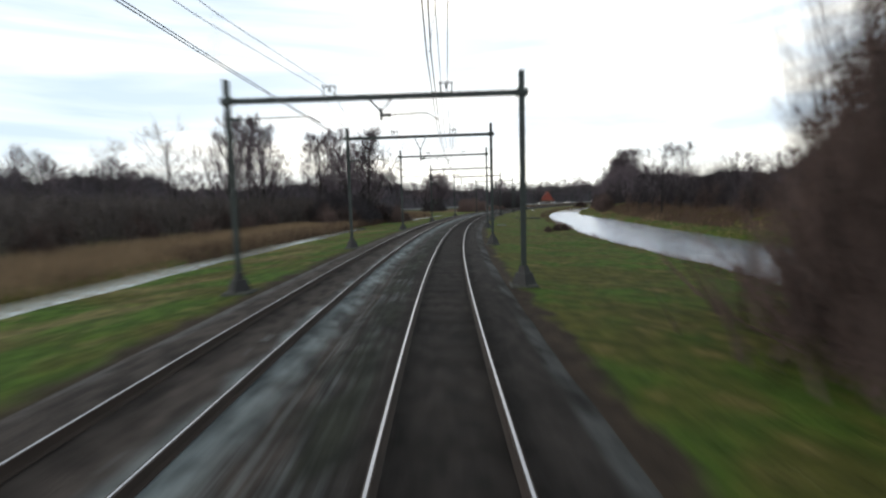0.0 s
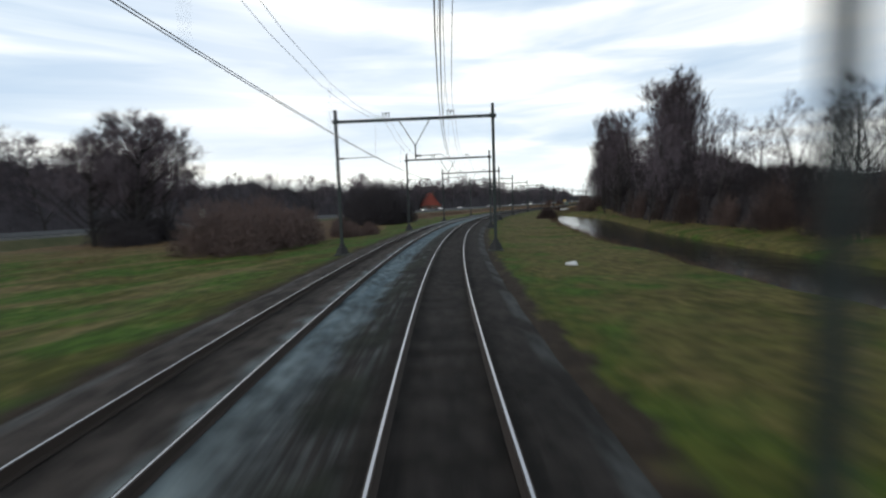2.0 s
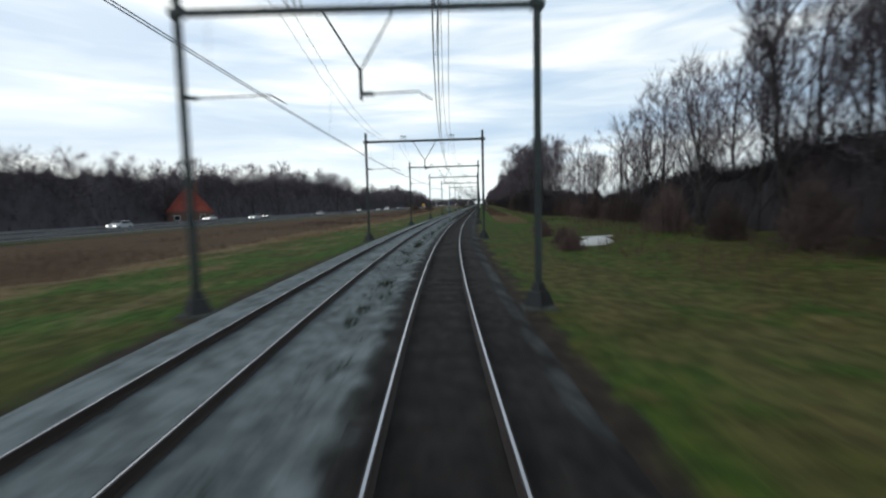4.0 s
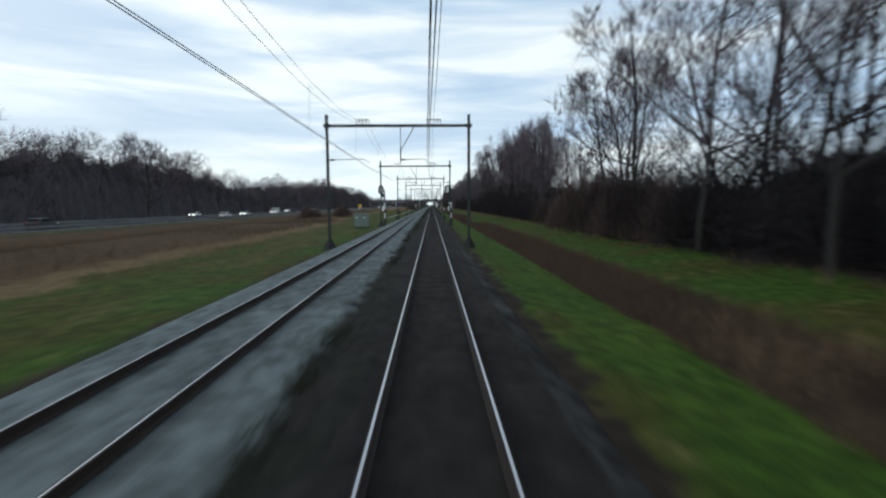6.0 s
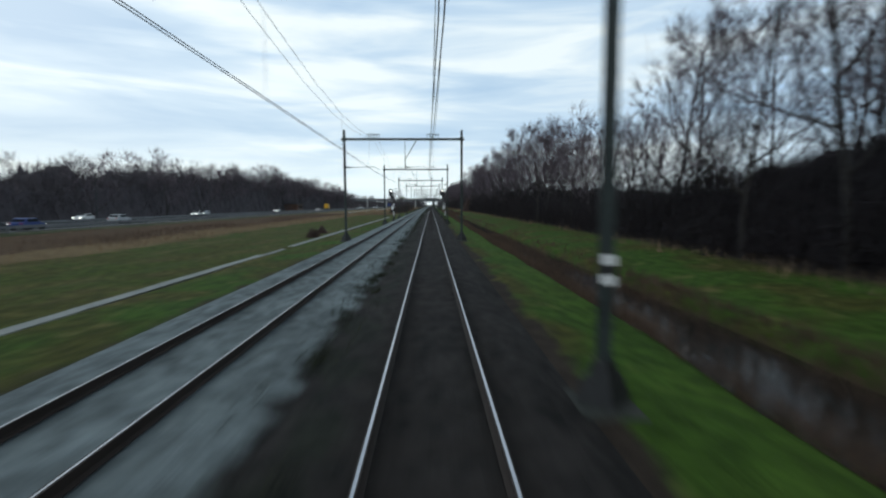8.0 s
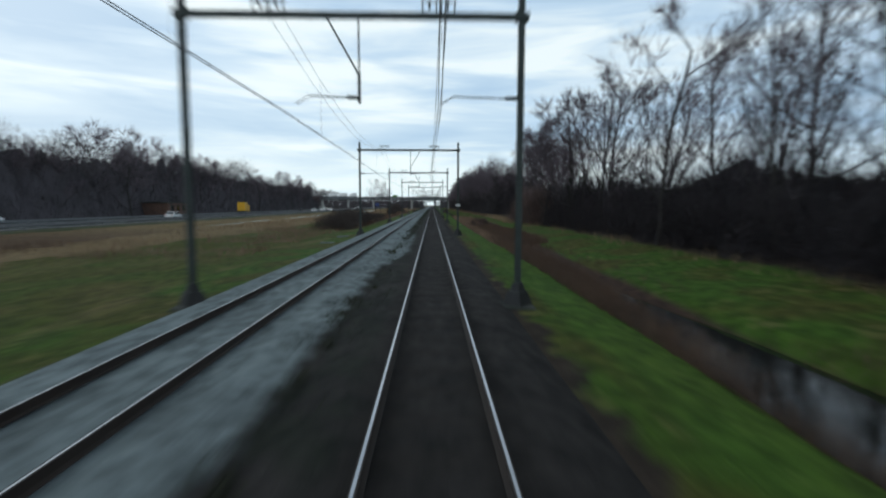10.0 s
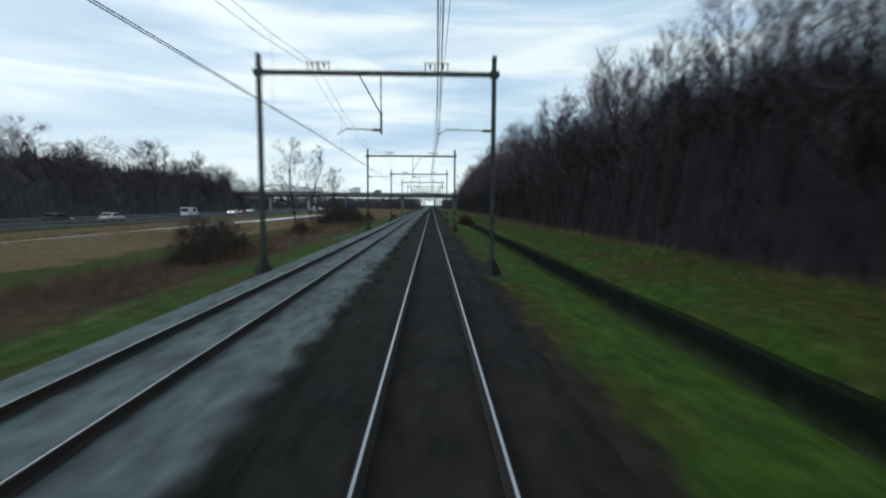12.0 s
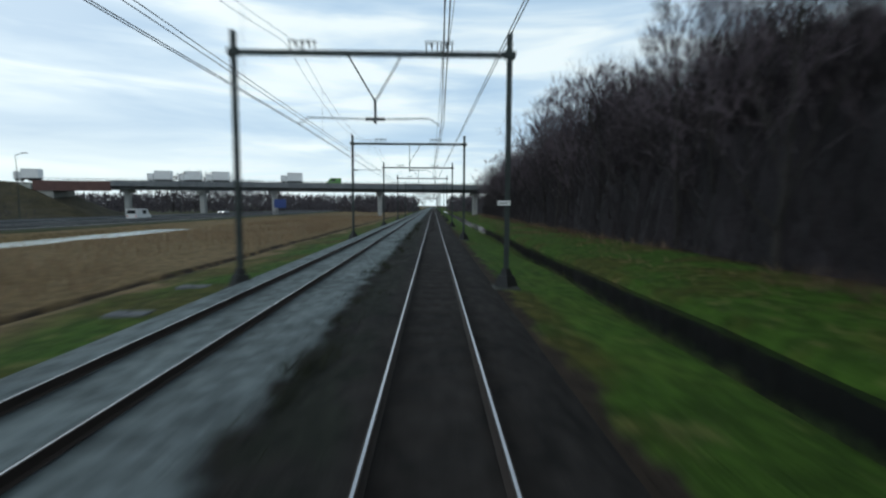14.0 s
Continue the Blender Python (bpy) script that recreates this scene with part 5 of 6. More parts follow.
def motorway_brush():
    rnd = np.random.RandomState(71)
    across = np.array([SIZE, 1, SIZE])

    def tufts(p, d, length, width):
        return spikes(p, d, length * SIZE, width * SIZE, rnd)

    # rounded crowns behind one another, over a dense lower band
    sets = []
    yy = -90.0
    while yy < 604:
        for x0 in (-77, -86, -96):
            top = belt_top(yy) * rnd.uniform(0.72, 1.08)
            r = rnd.uniform(3.6, 6.0)
            c = np.array([x0 + rnd.uniform(-3, 3), yy + rnd.uniform(-4, 4), top - r * 1.1 - 1.0])
            n = int(30 * r * r)
            u = rnd.normal(0, 1, (n, 3))
            u /= np.linalg.norm(u, axis=1)[:, None]
            rad = rnd.uniform(0, 1, n) ** 0.45
            p = c + u * rad[:, None] * r * 0.86 * (1, 1, 1.15)
            sets.append(tufts(p * across, u + rnd.normal(0, 0.4, (n, 3)) + (0, 0, 0.5), rnd.uniform(0.6, 1.7, n), rnd.uniform(0.04, 0.10, n) * (1 - 0.5 * rad)))
        yy += rnd.uniform(6.5, 10.5) * (0.7 if yy > 520 else 1.0)
    n = 36000
    x, yy = -73 - rnd.uniform(0, 1, n) ** 1.3 * 26, rnd.uniform(-90, 606, n)
    up = rnd.uniform(0, 1, n) ** 1.5
    a = np.stack([x, yy, up * 0.74 * belt_top(yy) - 1.2], -1)
    v = tufts(a * across, rnd.normal(0, 0.35, (n, 3)) + (0, 0, 1), rnd.uniform(1.0, 2.4, n), rnd.uniform(0.05, 0.11, n) * (1 - 0.6 * up))
    v0 = brush_mass(8, -90, 606, -78, -104, 0.72, 130, 0.15, 1.2, lambda y_, x_, z_: np.stack([x_, y_, z_], -1) * across, belt_top, -1.2)
    # brush between the first bend and the motorway
    n = 42000
    s, q = rnd.uniform(-5, 66, n), -29 - rnd.uniform(0, 1, n) * 30
    a2 = place(s, q, rnd.uniform(0, 1, n) * 4.8 - 1.3)
    v2 = tufts(a2, rnd.normal(0, 0.3, (n, 3)) + (0, 0, 1), rnd.uniform(0.8, 2.0, n), rnd.uniform(0.03, 0.08, n))
    # low scrub and a clump of trees behind the bridge
    n = 20000
    px, py = rnd.uniform(-210, 40, n), rnd.uniform(690, 760, n)
    px = np.where(np.abs(px) < 9, px - 24, px)
    dome = np.clip(1 - ((px + 118) / 24) ** 2, 0, 1) * 11
    up = rnd.uniform(0, 1, n)
    v4 = tufts(np.stack([px, py, up * (8.6 + dome) - 1.5], -1) * across, rnd.normal(0, 0.3, (n, 3)) + (0, 0, 1), rnd.uniform(1.2, 2.6, n), rnd.uniform(0.3, 0.7, n) * (1 - 0.5 * up))
    sets += [v, v0, v4]
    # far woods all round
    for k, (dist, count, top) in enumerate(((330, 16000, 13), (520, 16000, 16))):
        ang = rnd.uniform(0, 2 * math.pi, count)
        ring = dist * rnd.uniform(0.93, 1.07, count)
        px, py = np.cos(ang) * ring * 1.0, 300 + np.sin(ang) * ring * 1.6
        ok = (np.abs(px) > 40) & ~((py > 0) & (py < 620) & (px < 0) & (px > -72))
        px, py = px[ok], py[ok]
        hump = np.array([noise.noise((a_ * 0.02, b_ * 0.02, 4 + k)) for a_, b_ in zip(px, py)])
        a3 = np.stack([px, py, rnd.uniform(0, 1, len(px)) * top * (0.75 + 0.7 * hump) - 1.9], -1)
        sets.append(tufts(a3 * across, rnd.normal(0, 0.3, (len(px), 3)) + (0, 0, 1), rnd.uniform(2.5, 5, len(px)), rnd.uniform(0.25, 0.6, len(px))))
    stuff("field_scrub", *v2, M_SCRUB, "grey-brown leafless scrub between the field and the motorway", "scrub")
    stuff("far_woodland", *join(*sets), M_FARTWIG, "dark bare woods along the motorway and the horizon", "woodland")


motorway_brush()

stuff("dry_reeds", *join(scatter(81, 42000, 0, 47, -30, -18.6, 0.7, 1.35, 0.012, 0.03), scatter(125, 9000, 64, 78.5, -26, -18.7, 0.8, 1.4, 0.012, 0.03), scatter(82, 9000, 78, 100, -40, -26, 0.5, 1.0, 0.012, 0.03, clump=0.2),
                         scatter(83, 7000, 204, 245, 5.8, 10.5, 0.6, 1.1, 0.01, 0.025, clump=0.3), scatter(89, 3000, 446, 469, 13.5, 16, 0.5, 1.0, 0.012, 0.03, clump=0.3),
                         scatter(85, 26000, 532, 640, -34, -13.5, 0.5, 1.0, 0.012, 0.035, clump=0.1), scatter(118, 12000, 436, 532, -31, -22, 0.5, 1.0, 0.012, 0.035, clump=0.1), scatter(86, 8000, 170, 300, -20, -15.8, 0.4, 0.8, 0.012, 0.035, clump=0.1), scatter(119, 9000, 300, 436, -30, -23.5, 0.4, 0.8, 0.012, 0.035, clump=0.1),
                         scatter(122, 3500, 470, 645, 10.5, 14.0, 0.25, 0.6, 0.012, 0.03, 0.4, clump=0.4), scatter(87, 4000, 20, 150, 23, 27, 0.5, 1.0, 0.015, 0.035, clump=0.2), scatter(88, 7000, 222, 640, 13.6, 15.6, 0.4, 0.9, 0.012, 0.03, clump=0.2)), M_REED,
      "dry straw-coloured reeds and tall winter grass", "reeds")
stuff("faded_reeds", *join(scatter(84, 9000, 444, 472, 5.6, 8.2, 0.6, 1.3, 0.012, 0.035), scatter(92, 6000, 440, 468, 8.0, 9.6, 0.4, 0.8, 0.012, 0.03, 0.35), scatter(116, 9000, 436, 530, -16.0, -10.6, 0.4, 1.0, 0.012, 0.03, 0.35, clump=0.2), scatter(127, 7000, 412, 438, -24, -12, 0.3, 0.8, 0.012, 0.03, 0.35, clump=0.25), scatter(111, 3000, 420, 447, 5.5, 6.6, 0.4, 0.9, 0.012, 0.03, 0.35)), M_FADED,
      "pale brown reeds filling the silted pond", "reeds")
stuff("russet_reeds", *join(scatter(91, 22000, 226, 292, 5.9, 9.9, 0.45, 0.9, 0.012, 0.03, 0.35, sink=0.1), scatter(117, 7000, 313, 329, 6.2, 9.6, 0.35, 0.8, 0.012, 0.03, 0.35, sink=0.1), scatter(113, 40000, 310, 424, 5.7, 7.6, 0.45, 0.95, 0.012, 0.03, 0.35, sink=0.1), scatter(126, 12000, 310, 352, 6.6, 8.4, 0.7, 1.2, 0.012, 0.03, 0.35, sink=0.1), scatter(114, 2500, 290, 312, 5.9, 6.7, 0.4, 0.8, 0.012, 0.03, 0.35, sink=0.1), scatter(115, 5000, 300, 436, 8.6, 9.8, 0.3, 0.7, 0.012, 0.03, 0.35, clump=0.2), scatter(112, 15000, 420, 448, 6.2, 10.6, 0.4, 0.9, 0.012, 0.03, 0.35), scatter(90, 6000, 227, 236, 5.9, 9.4, 0.6, 1.15, 0.012, 0.03, 0.35), scatter(123, 5000, 64, 78.5, -26, -18.7, 0.9, 1.5, 0.012, 0.03), scatter(124, 9000, 20, 56, -20.5, -18.2, 0.6, 1.3, 0.012, 0.03), scatter(97, 7000, 12, 150, 11.2, 13.2, 0.3, 0.75, 0.012, 0.03, 0.4, clump=0.25), scatter(95, 9000, 30, 68, 25.4, 31, 0.4, 0.9, 0.015, 0.035, 0.4), scatter(96, 12000, 436, 530, -16.0, -10.4, 0.5, 1.2, 0.012, 0.03, 0.35, clump=0.15),
                            scatter(121, 9000, 470, 645, 13.2, 15.8, 0.4, 1.0, 0.012, 0.03, 0.35, clump=0.25), scatter(93, 5000, 150, 206, 10, 19, 0.5, 1.1, 0.012, 0.03, clump=0.2), scatter(94, 18000, 150, 310, -33, -19.5, 0.4, 0.9, 0.015, 0.04, clump=0.1), scatter(120, 9000, 310, 440, -37, -29, 0.4, 0.9, 0.015, 0.04, clump=0.1)), M_REDREED,
      "brown faded reeds choking the ditch", "reeds")
stuff("verge_grass", *join(scatter(101, 16000, 0, 210, 2.9, 12, 0.08, 0.25, 0.006, 0.014, 0.5), scatter(102, 26000, 205, 600, 2.8, 6.4, 0.08, 0.25, 0.006, 0.014, 0.5),
                           scatter(103, 22000, 0, 600, -14, -7.4, 0.08, 0.25, 0.006, 0.014, 0.5), scatter(110, 9000, 470, 600, 9.3, 13.5, 0.12, 0.4, 0.008, 0.016, 0.5, clump=0.2), scatter(106, 14000, 470, 600, 5.9, 7.0, 0.2, 0.55, 0.008, 0.016, 0.5, keep=-1.15), scatter(107, 9000, 470, 600, 8.7, 10.0, 0.15, 0.42, 0.008, 0.016, 0.5, keep=-1.15), scatter(108, 9000, 0, 158, 19, 26, 0.15, 0.5, 0.01, 0.02, 0.5, keep=-1.1), scatter(104, 12000, 215, 600, 9.5, 14.5, 0.08, 0.25, 0.006, 0.014, 0.5)), M_BLADE,
      "tufts of green and yellowing grass on the verges", "grass")


def weed_tufts(seed, count, per):
    """Round tufts that root in the stones between the tracks."""
    rnd = np.random.RandomState(seed)
    s0 = rnd.uniform(150, 600, count)
    q0 = -2.0 - np.interp(s0, [180, 230, 430], [0.0, 0.2, 0.45]) + rnd.normal(0, 0.28, count)
    size = rnd.uniform(0.5, 1.3, count)
    s, q, k = np.repeat(s0, per), np.repeat(q0, per), np.repeat(size, per)
    ang, r = rnd.uniform(0, 6.28, count * per), np.sqrt(rnd.uniform(0, 1, count * per)) * 0.22 * k
    a = place(s + np.cos(ang) * r * 1.6, q + np.sin(ang) * r, -0.30)
    d = rnd.normal(0, 0.5, (count * per, 3)) + (0, 0, 1)
    return spikes(a, d, rnd.uniform(0.12, 0.3, count * per) * k * SIZE, rnd.uniform(0.01, 0.02, count * per) * SIZE, rnd)


stuff("ballast_weeds", *join(scatter(105, 26000, 150, 600, -2.9, -1.3, 0.06, 0.26, 0.008, 0.018, 0.6, clump=0.6, sink=-0.27), weed_tufts(109, 420, 45)), M_WEED, "dark weeds growing in the ballast between the tracks", "weeds")


# ---- motorway ----
M_LINE = mat("road_marking_white", pair((0.34, 0.34, 0.33), (0.48, 0.48, 0.46)), 2, 0.85)
M_GUARD = mat("galvanised_guard_rail", pair((0.13, 0.135, 0.14), (0.24, 0.245, 0.25)), 2, 0.6, 0, 0.3)
M_RUBBER = mat("tyre_rubber", pair((0.012, 0.012, 0.012), (0.03, 0.03, 0.03)), 6, 0.8)
M_GLASS = mat("dark_car_glass", pair((0.02, 0.025, 0.03), (0.035, 0.04, 0.045)), 1, 0.12)
M_BRICK = mat("brown_brickwork", pair((0.10, 0.055, 0.04), (0.17, 0.10, 0.075)), 1.5, 0.9, 0.01)
M_TILE = mat("red_roof_tiles", pair((0.24, 0.050, 0.035), (0.38, 0.085, 0.058)), 1.2, 0.75, 0.02)
M_RUST = mat("red_brown_bridge_edge", pair((0.085, 0.045, 0.042), (0.14, 0.075, 0.066)), 0.6, 0.85, 0.004)
M_DECK = mat("grey_bridge_concrete", pair((0.11, 0.12, 0.13), (0.19, 0.20, 0.21)), 0.4, 0.85, 0.005)
M_PIER = mat("pale_pier_concrete", pair((0.30, 0.31, 0.31), (0.44, 0.44, 0.43)), 0.5, 0.9, 0.005)
M_SIGNGREEN = mat("pale_green_sign_paint", pair((0.26, 0.34, 0.31), (0.34, 0.42, 0.38)), 1, 0.6)
M_RED = mat("red_post_paint", pair((0.35, 0.03, 0.03), (0.5, 0.05, 0.05)), 2, 0.5)
M_BANK = mat("withered_bank_grass", pair((0.035, 0.032, 0.018), (0.095, 0.080, 0.045)), 0.25, 0.95, 0.05)
M_PALE = mat("pale_flagstone", pair((0.26, 0.27, 0.25), (0.40, 0.41, 0.38)), 1.5, 0.9, 0.01)


def paint(name, c):
    return mat(name, pair(tuple(0.85 * k for k in c), c), 2, 0.35)


def glow(name, c, strength):
    m = bpy.data.materials.new(name)
    m.use_nodes = True
    b = m.node_tree.nodes["Principled BSDF"]
    b.inputs["Base Color"].default_value = (*c, 1)
    b.inputs["Emission Color"].default_value = (*c, 1)
    b.inputs["Emission Strength"].default_value = strength
    return m


M_LAMP = glow("lit_lamp", (1.0, 0.96, 0.85), 4.0)


def motorway():
    ys = np.arange(-160, 1300, 20.0)
    prof = [(-73, -1.8), (-70, -0.5), (-69, -0.38), (-59.2, -0.32), (-58, -0.36), (-56.8, -0.32), (-47.4, -0.38), (-46.6, -0.5), (-44.6, -1.8)]
    v = np.array([(x * SIZE, yy, z * SIZE) for yy in ys for x, z in prof])
    ob = mesh_object("motorway_road", v, strip_faces(len(ys), len(prof)), None, slots=[M_ASPHALT, M_FARLAND], slot_of=[1 if (i % 8) in (0, 1, 3, 4, 6, 7) and (i % 8) not in (3, 4) else 0 for i in range((len(ys) - 1) * 8)])
    tagged(ob, "grey asphalt motorway on a low bank", "road", kind="structure")
    for x in (-68.2, -64.6, -61.2, -55.0, -51.6, -48.2):
        bm = bmesh.new()
        if x in (-64.6, -51.6):
            for k in range(60):
                box(bm, x - 0.08, 60 + k * 10, -0.33, x + 0.08, 64 + k * 10, -0.31)
        else:
            box(bm, x - 0.08, -160, -0.34, x + 0.08, 1280, -0.30)
        part("lane_marking", bm, M_LINE, ob).scale = (SIZE, 1, SIZE)
    for x, name in ((-58.0, "median"), (-46.9, "verge")):
        g = thing("guard_rail", f"galvanised steel guard rail along the motorway {name}", "guard rail", "guard rails", at=Matrix.Diagonal((SIZE, 1, SIZE, 1)))
        part("rail_beam", boxes((x - 0.04, -100, 0.10, x + 0.04, 900, 0.22), (x - 0.02, -100, 0.22, x + 0.02, 900, 0.28), (x - 0.04, -100, 0.28, x + 0.04, 900, 0.40)), M_GUARD, g)
        first = part("rail_post", boxes((x - 0.05, -0.05, -0.5, x + 0.05, 0.05, 0.3)), M_GUARD, g)
        first.location.y = 100
        for k in range(1, 60):
            p = new("rail_post", first.data)
            p.parent = g
            p.location.y = 100 + 8 * k


motorway()


def vehicle(name, colour, label, length=3.7, width=1.75, height=1.45, boxy=False):
    """A car or van, nose towards +y, on its wheels at z 0."""
    v = thing(name, label, name, "motorway traffic")
    w, L = width / 2, length / 2
    bm = bmesh.new()
    if boxy:
        pts = [(-L, 0.3), (-L, height), (L * 0.45, height), (L * 0.78, height * 0.55), (L, height * 0.48), (L, 0.3)]
    else:
        pts = [(-L, 0.28), (-L, 0.85), (-L * 0.82, 0.95), (-L * 0.55, height), (L * 0.2, height), (L * 0.5, 0.95), (L * 0.92, 0.78), (L, 0.6), (L, 0.28)]
    a = [bm.verts.new((-w, y_, z_)) for y_, z_ in pts]
    b = [bm.verts.new((w, y_, z_)) for y_, z_ in pts]
    bm.faces.new(a)
    bm.faces.new(b[::-1])
    n = len(pts)
    for i in range(n):
        bm.faces.new((a[i], b[i], b[(i + 1) % n], a[(i + 1) % n]))
    bmesh.ops.recalc_face_normals(bm, faces=bm.faces)
    bmesh.ops.bevel(bm, geom=list(bm.edges), offset=0.05, segments=1, affect="EDGES")
    part("body", bm, colour, v)
    z0, z1 = (height * 0.58, height * 0.9) if boxy else (0.98, height - 0.1)
    for sx in (-1, 1):
        part("side_window", boxes((sx * w - 0.012, -L * (0.2 if boxy else 0.6), z0, sx * w + 0.012, L * 0.3, z1), bevel=0.005), M_GLASS, v)
    bm = bmesh.new()
    box(bm, -w * 0.86, -0.02, -0.28, w * 0.86, 0.02, 0.28)
    scr = part("windscreen", bm, M_GLASS, v)
    scr.location = (0, L * (0.63 if boxy else 0.36), height * 0.78 if boxy else (0.95 + height) / 2 + 0.02)
    scr.rotation_euler = (radians(38 if boxy else 34), 0, 0)
    part("rear_window", boxes((-w * 0.8, -L - 0.015 if boxy else -L * 0.78, z0, w * 0.8, -L + 0.01 if boxy else -L * 0.66, z1), bevel=0.005), M_GLASS, v)
    for sx in (-1, 1):
        part("headlight", boxes((sx * w * 0.72 - 0.16, L - 0.02, 0.6, sx * w * 0.72 + 0.16, L + 0.03, 0.76), bevel=0.01), M_LAMP, v, "lit white headlight")
        part("tail_light", boxes((sx * w * 0.8 - 0.1, -L - 0.03, 0.7, sx * w * 0.8 + 0.1, -L + 0.02, 0.92), bevel=0.01), M_RED, v)
        for yy in (-L * 0.62, L * 0.64):
            part("wheel", rods(((sx * w - sx * 0.16, yy, 0.31), (sx * w + sx * 0.02, yy, 0.31), 0.31), sides=14), M_RUBBER, v)
    return v


def lorry(colour, label, length=7.5, cab=None):
    v = thing("lorry", label, "lorry", "motorway traffic")
    part("cargo_box", boxes((-1.25, -length / 2, 1.0, 1.25, length / 2 - 2.0, 3.7), bevel=0.04), colour, v)
    part("cab", boxes((-1.2, length / 2 - 1.85, 0.6, 1.2, length / 2, 2.9), bevel=0.15), cab or colour, v)
    part("windscreen", boxes((-1.05, length / 2 - 0.03, 1.7, 1.05, length / 2 + 0.02, 2.6)), M_GLASS, v)
    part("chassis", boxes((-1.0, -length / 2, 0.6, 1.0, length / 2 - 1.9, 0.98)), M_DARKSTEEL, v)
    for sx in (-1, 1):
        part("headlight", boxes((sx * 0.85 - 0.15, length / 2 - 0.01, 0.75, sx * 0.85 + 0.15, length / 2 + 0.03, 0.95)), M_LAMP, v, "lit white headlight")
        for yy in (-length / 2 + 1.0, -length / 2 + 2.1, length / 2 - 1.0):
            part("wheel", rods(((sx * 0.9, yy, 0.48), (sx * 1.2, yy, 0.48), 0.48), sides=14), M_RUBBER, v)
    return v


P_WHITE = paint("white_car_paint", (0.78, 0.78, 0.78))
P_SILVER = paint("silver_car_paint", (0.5, 0.52, 0.54))
P_DARK = paint("dark_grey_car_paint", (0.05, 0.055, 0.06))
P_BLUE = paint("blue_car_paint", (0.03, 0.06, 0.22))
P_RED = paint("red_car_paint", (0.25, 0.03, 0.03))
P_YELLOW = paint("yellow_box_paint", (0.75, 0.42, 0.03))


def traffic():
    kinds = [vehicle("car", P_WHITE, "white hatchback driving on the motorway with headlights on"), vehicle("car", P_SILVER, "silver saloon driving on the motorway with headlights on", 3.9),
             vehicle("car", P_DARK, "dark grey car driving on the motorway"), vehicle("van", P_WHITE, "white delivery van driving on the motorway", 4.4, 1.9, 2.1, True), vehicle("car", P_BLUE, "blue car driving on the motorway"),
             vehicle("car", P_RED, "red car driving on the motorway")]
    spots = [(0, -53.4, 259, 0), (1, -56.0, 203, 1), (0, -53.4, 184, 1), (2, -53.4, 277, 0), (0, -50.0, 308, 0), (1, -56.0, 325, 1), (3, -56.2, 342, 1), (2, -53.4, 351, 0), (1, -53.4, 366, 0),
             (0, -63.0, 315, 1), (0, -63.0, 395, 1), (1, -66.4, 402, 1), (4, -50.0, 352, 0), (0, -53.4, 455, 0), (2, -53.4, 515, 0), (0, -50.0, 519, 0), (3, -53.4, 538, 0), (0, -56.0, 556, 1), (3, -53.4, 605, 0),
             (5, -60.0, 566, 1), (1, -63.0, 576, 1), (0, -66.4, 230, 1), (2, -63.0, 246, 1), (0, -63.0, 436, 1), (1, -56.0, 232, 1), (1, -63.0, 640, 1), (0, -66.4, 372, 1)]
    used = set()
    for k, x, yy, flip in spots:
        m = Matrix.Translation((x * SIZE, yy, -0.33 * SIZE)) @ Matrix.Rotation(math.pi * flip, 4, "Z")
        if k in used:
            copy_thing(kinds[k], m)
        else:
            used.add(k)
            kinds[k].matrix_basis = sized(m)
    b = vehicle("van", P_BLUE, "blue delivery van driving on the motorway", 4.8, 1.9, 2.1, True)
    b.matrix_basis = sized(Matrix.Translation((-53.4 * SIZE, 97, -0.33 * SIZE)) @ Matrix.Rotation(math.pi, 4, "Z"))
    t = lorry(P_YELLOW, "yellow box lorry driving on the motorway", 4.2, P_YELLOW)
    t.matrix_basis = sized(pose(-62 * SIZE, 491.3, -0.33 * SIZE))


traffic()


def lamp_post(x, yy, proto=None):
    if proto:
        return copy_thing(proto, pose(x * SIZE, yy, -0.4 * SIZE))
    v = thing("street_lamp", "tall grey street lamp beside the motorway", "street lamp", "motorway lamps")
    part("pole", rods(((0, 0, 0), (0, 0, 11.2), 0.09, 0.05), sides=8), M_STEEL, v)
    part("bracket", rods(((0, 0, 11.15), (1.3, 0, 11.5), 0.04)), M_STEEL, v)
    part("lantern", boxes((1.1, -0.16, 11.42, 2.0, 0.16, 11.58), bevel=0.04), M_GUARD, v)
    v.matrix_basis = sized(pose(x * SIZE, yy, -0.4 * SIZE))
    return v


lamp = lamp_post(-70.5, 90)
for k in range(1, 19):
    lamp_post(-70.5, 90 + 32 * k, lamp)


def road_sign(x, yy, w, h, top, material, label):
    v = thing("road_sign", label, "road sign", "road signs")
    for sx in (-0.35, 0.35):
        part("post", rods(((sx * w, 0, -0.5), (sx * w, 0, top), 0.05)), M_STEEL, v)
    part("panel", boxes((-w / 2, -0.08, top - h, w / 2, -0.05, top), bevel=0.01), material, v)
    v.matrix_basis = sized(pose(x * SIZE, yy, -0.3 * SIZE))


road_sign(-46.0, 70, 1.0, 1.3, 2.4, M_WHITE, "small white sign board beside the motorway")
road_sign(-46.0, 125.2, 1.5, 1.7, 3.5, M_SIGNGREEN, "pale green sign board beside the motorway")
road_sign(-46.0, 97.5, 0.9, 0.9, 2.6, M_GUARD, "back of a small grey road sign")
road_sign(-46.0, 640, 3.6, 2.6, 4.6, P_BLUE, "blue direction sign beside the motorway")


